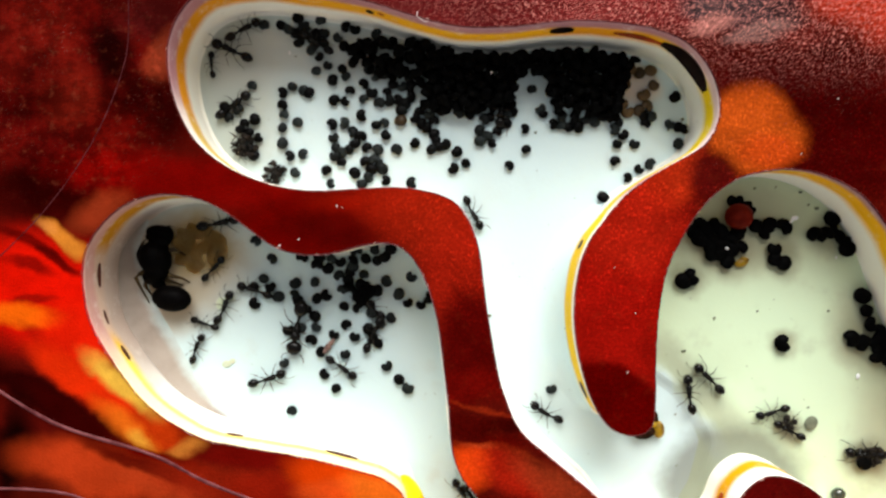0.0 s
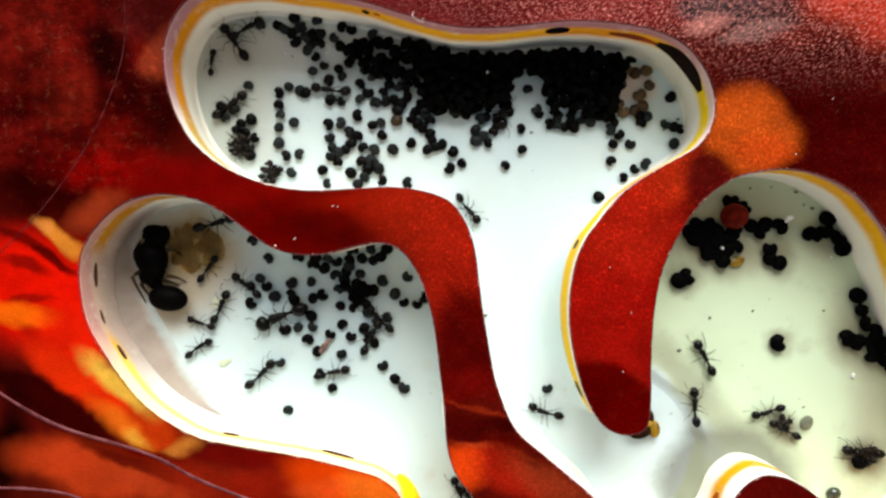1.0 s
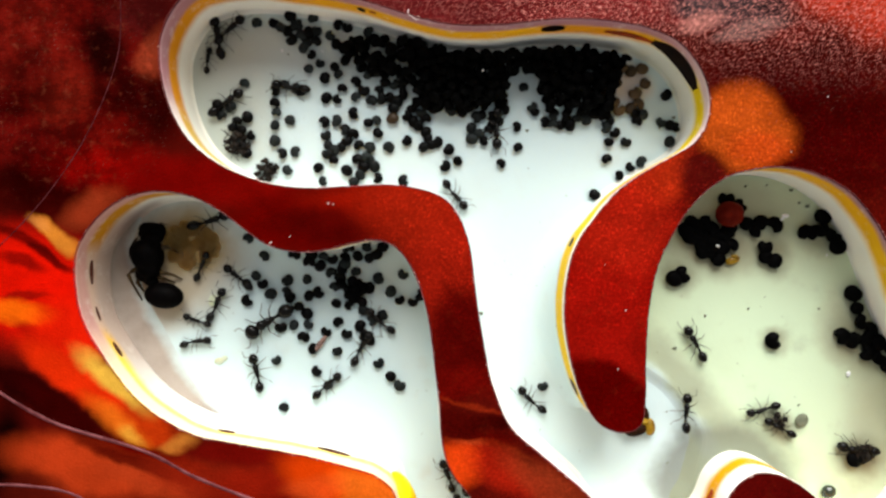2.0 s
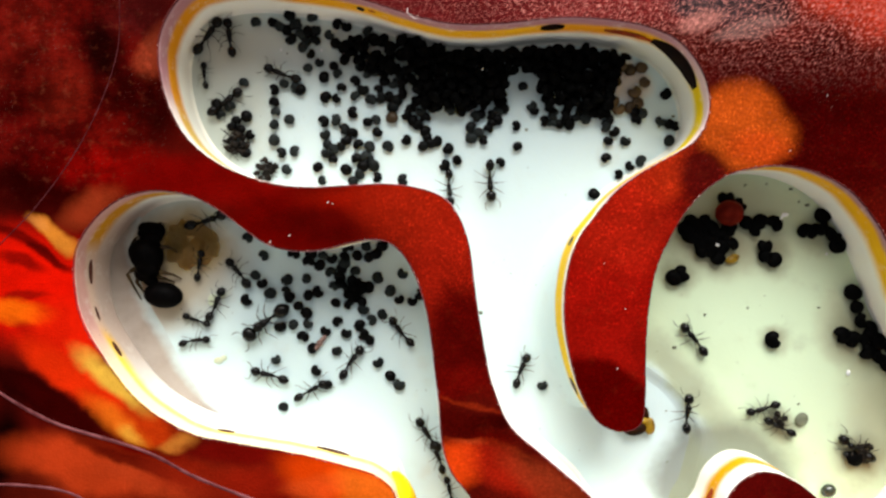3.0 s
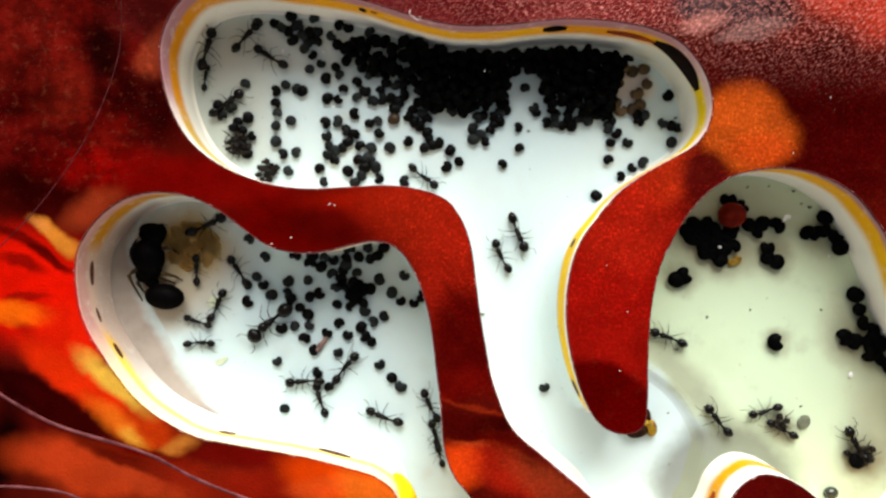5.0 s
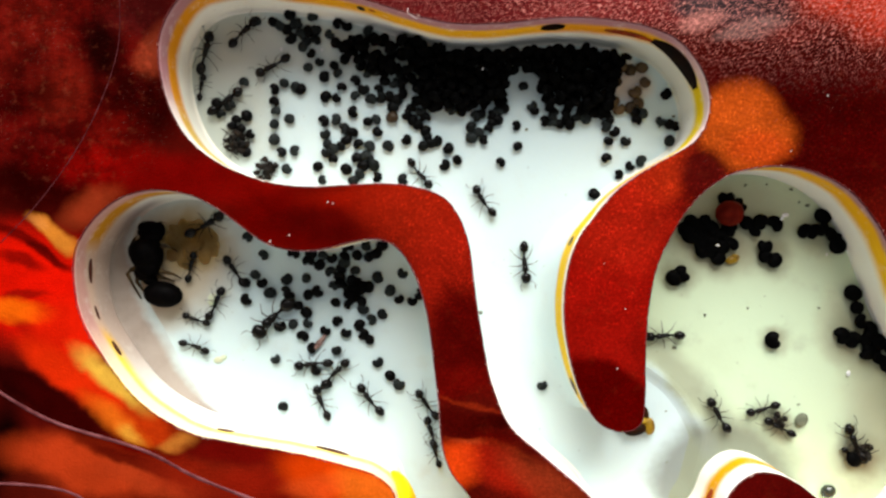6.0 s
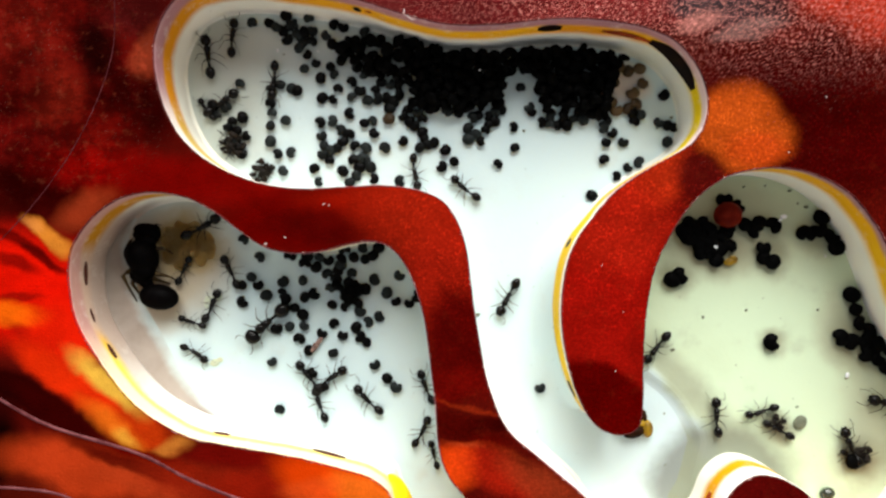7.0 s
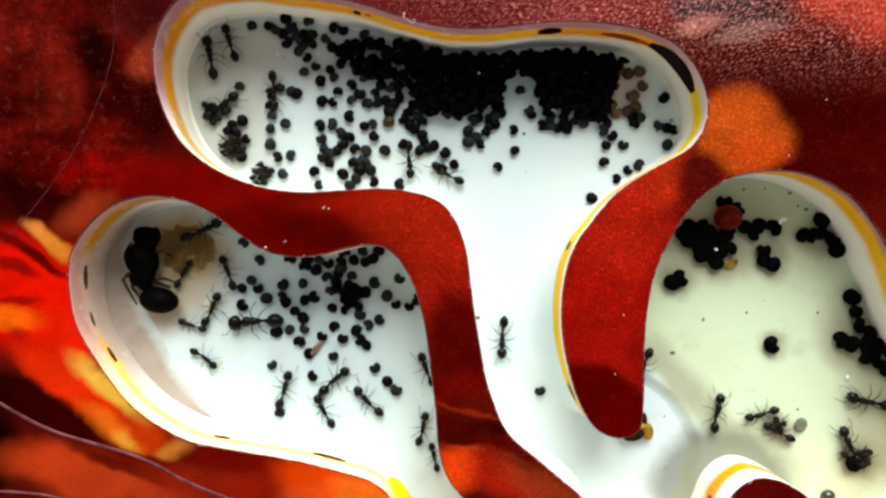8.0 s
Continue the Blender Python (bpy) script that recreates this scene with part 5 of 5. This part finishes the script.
# name, chamber, length in mm, then seconds, plan place in mm and heading in degrees
TRACKS = (
    ('C_back', 'L', 7.6, [(0, 4.5, 7.4, -57), (0.5, 4.9, 7.1, -58), (1, 4.3, 8.2, -46), (1.5, 3.4, 9.5, -33), (3, 1.6, 11.8, -82), (3.5, 1.3, 12.2, -81), (4, -1.1, 12.9, -42), (4.5, -3.1, 13.8, -32), (6, -4.3, 14.5, -46), (6.5, -4.3, 14.7, -68), (7, -4.6, 15.2, -76), (8, -5.7, 18.2, -81)]),
    ('C_down', 'L', 8.3, [(0, 10.2, 28.3, -96), (1.5, 11.6, 27.3, -96), (2.8, 9.4, 14.6, -73), (3, 9.7, 13.2, -86), (3.5, 7.9, 11.7, -88), (4, 8.1, 10.1, -68), (4.5, 10.5, 5.8, -59), (4.85, 13.8, 4.2, -64), (5.2, 15.7, 1.6, -69), (6, 16.5, -3.0, -84), (6.5, 15.2, -6.2, -100), (7, 13.7, -9.4, -117), (7.5, 12.9, -12.7, -112), (8, 12.6, -16.8, -92)]),
    ('C_up', 'L', 7.4, [(0, 19.0, -32.2, 148), (0.5, 19.3, -32.5, 150), (1, 19.7, -32.1, 160), (1.5, 18.7, -30.3, 172), (2.2, 17.4, -30.3, 110), (2.8, 15.9, -25.7, 52), (3, 15.7, -24.4, 67), (3.5, 15.3, -21.2, 75), (4, 14.9, -13.2, 82), (4.5, 15.8, -6.3, 73), (4.85, 12.8, -2.9, 108), (5.2, 10.1, 0.8, 116), (6, 8.4, 9.0, 123), (6.5, 6.9, 10.3, 134), (7, 5.3, 11.8, 139), (8, 1.8, 15.3, 146)]),
    ('L_a', 'L', 8.2, [(0, -36.1, -25.4, 20), (0.5, -36.5, -25.0, 37), (1, -36.7, -24.6, 46), (1.5, -37.1, -24.2, 67), (2.2, -36.0, -24.9, 124), (2.8, -34.3, -24.9, 173), (3, -33.9, -25.2, 166), (3.5, -33.5, -26.1, 151), (4, -32.7, -26.4, 152), (4.5, -29.3, -26.6, 181), (6, -25.2, -23.1, 188), (6.5, -23.5, -21.8, 197), (7, -25.3, -25.2, 129), (7.5, -26.4, -24.9, 126), (8, -30.3, -27.2, 75)]),
    ('L_b', 'L', 7.3, [(0, -21.4, -23.0, -36), (0.5, -22.1, -24.0, 3), (1, -22.6, -24.1, 12), (1.5, -22.1, -25.6, 41), (2.8, -25.4, -28.3, 33), (3, -25.9, -28.3, 28), (3.5, -26.0, -28.0, 54), (4, -25.2, -28.5, 72), (4.5, -24.6, -29.1, 102), (6, -23.6, -30.9, 111), (6.5, -23.4, -30.5, 117), (7, -23.3, -30.7, 108), (8, -22.5, -31.4, 118)]),
    ('L_c', 'L', 7.9, [(0, -15.3, -16.6, 63), (1, -15.0, -17.2, 61), (1.5, -14.9, -18.0, 60), (2.8, -18.2, -22.6, 59), (3, -17.9, -22.7, 55), (4, -18.6, -22.7, 54), (4.5, -18.7, -22.9, 52), (6, -21.1, -25.0, 45), (6.5, -21.2, -25.5, 39), (7, -21.3, -25.5, 35), (8, -20.7, -25.3, 40)]),
    ('L_d', 'L', 8.2, [(0, 8.1, -55.3, 119), (1.5, 6.4, -49.2, 115), (2.8, -1.9, -39.0, 122), (3, -2.6, -37.1, 122), (3.5, -8.3, -34.4, 162), (4, -9.9, -34.6, 169), (4.5, -10.2, -34.5, 168), (6, -14.0, -30.3, 126), (6.5, -14.0, -30.4, 131), (7, -13.8, -29.8, 132), (8, -13.8, -29.5, 132)]),
    ('L_e', 'L', 7.3, [(0, -15.6, -11.0, 132), (1.5, -12.4, -14.4, 131), (2.8, -10.6, -14.9, 147), (3, -7.9, -16.8, 126), (3.5, -4.1, -22.4, 113), (4, -2.9, -28.0, 110), (4.5, -2.4, -30.5, 110), (6, -2.7, -31.3, 124), (6.5, -2.7, -30.3, 109), (7, -2.4, -27.3, 109), (8, -2.3, -23.3, 109)]),
    ('L_f', 'L', 7.2, [(0, 2.6, -48.1, 124), (1.5, 2.7, -47.9, 111), (2.8, -1.4, -40.0, 119), (3, -0.5, -41.6, 113), (3.5, -1.4, -36.7, 104), (4, -2.0, -35.6, 117), (4.5, -1.2, -37.0, 108), (6, -1.8, -36.8, 108), (6.5, -1.4, -36.3, 109), (7, -3.2, -36.1, 65), (8, -3.1, -34.9, 79)]),
    ('L_g', 'L', 6, [(0, 4.4, -48.8, 126), (1.5, 4.8, -49.8, 127), (2.8, 2.4, -52.7, 111), (3, 1.7, -48.3, 100), (3.5, 1.2, -45.0, 102), (4, 0.9, -43.3, 102), (4.5, 0.0, -40.2, 101), (6, -1.0, -40.9, 102), (6.5, -0.7, -40.1, 104), (7, -0.8, -40.6, 101), (8, -0.8, -40.5, 99)]),
    ('Q_a', 'L', 9.2, [(0, -45.6, 5.4, 13), (1.5, -45.8, 5.3, 18), (4, -46.6, 5.1, 19), (6, -46.6, 4.2, 31), (8, -46.4, 4.2, 26)]),
    ('Q_b', 'L', 6.5, [(0, -46.8, -3.6, 44), (1.5, -47.4, -3.7, 57), (3, -47.9, -3.6, 78), (4, -48.1, -4.0, 83), (4.5, -48.4, -4.3, 91), (6, -49.5, -4.0, 74), (6.5, -50.0, -4.2, 66), (8, -50.2, -4.2, 57)]),
    ('Q_c', 'L', 7.4, [(0, -38.5, -7.8, 162), (0.5, -39.1, -7.7, 156), (1, -39.4, -6.9, 141), (1.5, -40.3, -6.3, 144), (3, -40.0, -5.0, 130), (4, -40.5, -4.7, 130), (4.5, -40.1, -4.3, 122), (6, -40.7, -4.8, 125), (6.5, -40.7, -4.7, 121), (8, -41.3, -4.0, 111)]),
    ('Q_d', 'L', 7.4, [(0, -44.6, -11.3, 70), (8, -44.6, -11.3, 70)]),
    ('Q_e', 'L', 6.2, [(0, -48.5, -14.4, 162), (8, -48.5, -14.4, 162)]),
    ('Q_f', 'L', 6.6, [(0, -50.2, -19.3, 68), (0.5, -49.8, -19.3, 41), (1, -49.1, -19.2, 32), (1.5, -48.8, -18.7, 13), (3, -48.9, -18.4, 8), (4, -48.3, -18.4, 11), (4.5, -48.0, -18.3, 8), (6, -48.8, -19.6, -21), (8, -46.1, -20.7, -37)]),
    ('M_major', 'L', 11, [(0, -30.1, -15.2, -101), (0.5, -30.9, -13.7, -137), (1, -32.5, -12.9, -159), (1.5, -33.3, -13.8, -155), (2.8, -35.0, -14.6, -143), (3, -34.7, -14.7, -144), (3.5, -35.9, -15.6, -152), (4, -34.7, -15.9, -139), (4.5, -34.6, -15.2, -142), (6, -33.1, -13.9, -137), (6.5, -33.4, -14.1, -139), (7, -33.6, -14.5, -139), (7.5, -34.5, -14.2, -152), (8, -35.9, -13.5, -177)]),
    ('U_a', 'L', 8.8, [(0, -42.9, 39.5, 154), (0.5, -42.4, 39.8, 151), (1, -41.7, 41.2, 124), (1.5, -42.5, 41.5, 124), (2.8, -46.1, 41.9, 48), (3, -46.1, 41.8, 53), (3.5, -46.0, 41.4, 58), (4, -45.8, 40.7, 73), (4.5, -46.4, 40.0, 71), (6, -46.6, 38.3, 74), (6.5, -46.0, 37.7, 84), (7, -45.2, 37.9, 97), (8, -44.7, 38.3, 99)]),
    ('U_b', 'L', 7.9, [(0, -40.8, 43.7, 26), (0.5, -40.3, 44.1, 24), (1, -39.5, 43.9, 28), (1.5, -42.0, 44.3, 17), (2.8, -42.1, 41.1, 94), (3, -41.8, 41.5, 95), (3.5, -41.5, 40.5, 75), (4, -40.2, 41.7, 69), (4.5, -38.9, 41.7, 50), (6, -39.2, 42.4, 42), (6.5, -38.9, 42.2, 43), (7, -40.5, 41.6, 82), (8, -40.9, 41.2, 105)]),
    ('U_c', 'L', 8.1, [(0, -26.3, 41.1, 143), (1, -22.8, 31.7, 169), (1.5, -28.1, 31.7, 176), (2.8, -30.8, 33.2, 152), (3, -31.4, 34.3, 157), (3.5, -32.6, 36.7, 144), (4, -33.9, 38.1, 140), (4.5, -34.1, 38.2, 137), (6, -33.2, 35.8, 207), (6.5, -32.5, 34.6, 246), (7, -32.3, 33.2, 262), (8, -32.3, 31.8, 270)]),
    ('U_e', 'L', 5.5, [(0, -47.1, 36.8, 94), (0.5, -47.2, 37.0, 83), (1, -46.4, 37.3, 82), (1.5, -46.4, 37.6, 83), (2.8, -46.6, 34.9, 79), (3, -46.9, 34.1, 94), (4, -46.9, 33.1, 85), (4.5, -46.8, 34.1, 82), (6, -47.6, 31.6, 78), (6.5, -46.5, 29.3, 129), (7, -45.7, 27.5, 125), (8, -45.3, 27.3, 114)]),
    ('U_d', 'L', 8.5, [(0, -42.7, 28.7, 38), (8, -42.7, 28.7, 38)]),
    ('R_a', 'R', 7.8, [(0, 50.8, -25.1, 137), (0.5, 50.7, -23, 117), (1, 50.8, -21.1, 120), (1.5, 50.2, -19.8, 121), (2.8, 49.8, -18, 124), (3, 49.7, -18.1, 130), (3.5, 48.1, -18.2, 164), (4, 46.6, -18.1, 175), (4.5, 44.8, -17.3, 160), (6, 43.9, -17.3, 185), (6.5, 43.5, -18.8, 215), (7, 42.6, -19.2, 233), (7.5, 41.6, -20.6, 247), (8, 40, -22.4, 251)]),
    ('R_b', 'R', 8, [(0, 46.8, -28.2, 94), (0.5, 47.7, -29, 91), (1, 48.7, -30.8, 90), (1.5, 48.3, -31.8, 88), (2.8, 47.8, -32.9, 79), (3, 48.2, -32.7, 81), (3.5, 49.6, -33.3, 98), (4, 50.9, -33.9, 112), (4.5, 52.7, -33.9, 126), (6, 54.4, -33, 117), (6.5, 54.2, -33.1, 97), (7, 54.3, -32.9, 90), (8, 54.3, -31.5, 75)]),
    ('R_c', 'R', 7.2, [(0, 63.2, -31.7, -161), (8, 63.2, -31.7, -161)]),
    ('R_d', 'R', 6.9, [(0, 66.5, -35.3, 153), (8, 66.5, -35.3, 153)]),
    ('R_e', 'R', 8.4, [(0, 81.3, -40, 175), (1, 81.7, -39.8, 173), (1.5, 81.9, -39.5, 172), (2.8, 81.3, -39.8, 158), (3, 81.3, -39.7, 145), (4, 80.7, -39.1, 132), (4.5, 80.8, -38.5, 126), (6, 81.1, -38.5, 114), (6.5, 80.8, -38.8, 114), (8, 80.2, -38, 115)]),
    ('R_g', 'R', 5.5, [(0, 82.4, -39.8, -8), (1.5, 82.8, -40, -7), (3, 81.6, -41.4, -13), (4.5, 81.1, -41, -19), (8, 81.1, -40.6, -20)]),
    ('R_f', 'R', 9.4, [(0, 100.9, -28.9, 170), (5.8, 98.3, -29.2, 174), (6.5, 93.1, -29.5, 172), (7, 88.4, -30, 175), (7.5, 84.9, -30.9, 174), (8, 84, -29.3, 170)]),
)
COLONY = []


def build_colony():
    for name, zone, length, rows in TRACKS:
        floor = PAD_TOP if zone == "R" else DEEP
        kind = "large black major worker ant" if length > 9 else "slender black worker ant"
        place = {"C": "on the white channel floor", "L": "on the white floor among seeds", "Q": "near the queen and brood",
                 "M": "on the white floor among seeds", "U": "in the seed store", "R": "on the cream chamber floor"}[name[0]]
        still = len(rows) == 2
        label = "%s %s %s" % (kind, "resting" if still else "walking", place)
        ant, legs = build_ant("worker_ant", length, label, "ant", "worker ants")
        COLONY.append((ant, legs, floor, rows))


def build_queen():
    """The queen, resting head north with her gaster swung aside; x is east, y north, in mm from her feet."""
    queen = tagged(new("queen_ant"), "large glossy black queen ant resting by the chamber wall", "ant")
    queen.location = (-58.4 * MM, -2.0 * MM, DEEP * MM)
    lump = lambda *a: [v * MM for v in a]

    def piece(name, lumps, under=queen, material=QUEEN):
        bm = bmesh.new()
        for at, size, turn in lumps:
            ball(bm, lump(*at), lump(*size), turn, 22, 14)
        return part(name, bm, material, under)

    head = piece("head", [((2.0, 5.6, 3.0), (2.6, 1.45, 1.7), -6), ((0.5, 5.0, 2.8), (1.3, 0.95, 1.2), 22), ((3.4, 5.2, 2.8), (1.2, 1.7, 1.4), 0), ((2.0, 4.0, 3.0), (2.2, 1.5, 1.8), 0)])
    piece("thorax", [((1.1, 0.7, 3.3), (3.0, 3.3, 2.7), 6), ((-0.4, 1.0, 3.0), (1.9, 2.4, 2.0), 12), ((1.4, -2.1, 3.0), (2.3, 2.1, 2.0), 0), ((2.6, 0.6, 3.0), (1.6, 3.1, 2.2), 4), ((0.6, -3.3, 2.6), (2.1, 1.5, 1.7), -15)])
    piece("petiole", [((1.5, -4.5, 2.4), (1.5, 1.1, 1.2), -20)])
    piece("gaster", [((4.2, -7.3, 2.7), (3.8, 2.55, 2.4), -8)])
    for side in (1, -1):
        bm = bmesh.new()
        tube(bm, [lump(1.0 * side + 2.0, 6.6, 3.2), lump(1.7 * side + 2.1, 6.9, 3.0), lump(2.3 * side + 2.2, 6.6, 2.0)], lump(0.14, 0.12, 0.10))
        part("antenna", bm, LEG, head)
    for root, knee, shin, toe in (
        ((2.2, 1.8, 2.6), (4.8, 2.2, 3.0), (5.6, 1.6, 1.4), (6.0, 1.0, 0.2)), ((2.6, -2.4, 2.4), (4.3, -2.9, 2.6), (5.6, -3.4, 1.2), (6.8, -4.3, 0.2)), ((1.6, -3.0, 2.2), (3.2, -3.9, 1.8), (4.4, -4.4, 1.0), (5.4, -4.9, 0.2)),
        ((-1.2, 1.8, 2.2), (-2.2, 2.8, 1.8), (-2.2, 3.6, 1.0), (-1.8, 4.4, 0.2)), ((-1.0, -1.8, 2.6), (-2.8, -3.2, 2.7), (-2.4, -5.2, 1.5), (-1.2, -8.4, 0.2)), ((-0.4, -2.8, 2.2), (-1.2, -4.8, 2.2), (-0.8, -6.2, 1.0), (-0.2, -7.6, 0.2)),
    ):
        bm = bmesh.new()
        mid = [(a + b) / 2 for a, b in zip(root, knee)]
        tube(bm, [lump(*root), lump(*mid), lump(*knee), lump(*shin), lump(*toe)], lump(0.4, 0.54, 0.40, 0.25, 0.12))
        part("leg", bm, QUEEN_LEG, queen)


build_colony()
build_queen()


# ---- what moves ----
def motions():
    for ant, legs, floor, rows in COLONY:
        keyed = []
        for t, x, y, turn in rows:
            keyed.append((t, pose(x * MM, y * MM, floor * MM, 0, 0, turn)))
        walk(ant, keyed)
        if len(rows) < 3:
            continue
        times = [r[0] for r in rows]
        way = np.concatenate(([0.0], np.cumsum([math.hypot(b[1] - a[1], b[2] - a[2]) + abs(b[3] - a[3]) * 0.03 for a, b in zip(rows, rows[1:])])))
        for leg, root, phase, side, rest in legs:
            steps = []
            for k in range(41):
                t = k * 0.2
                gone = float(np.interp(t, times, way))
                steps.append((t, pose(*root, 0, 0, rest + 13 * phase * side * math.sin(gone * 1.3 + 0.4 * math.sin(3 * t)))))
            walk(leg, steps)


motions()
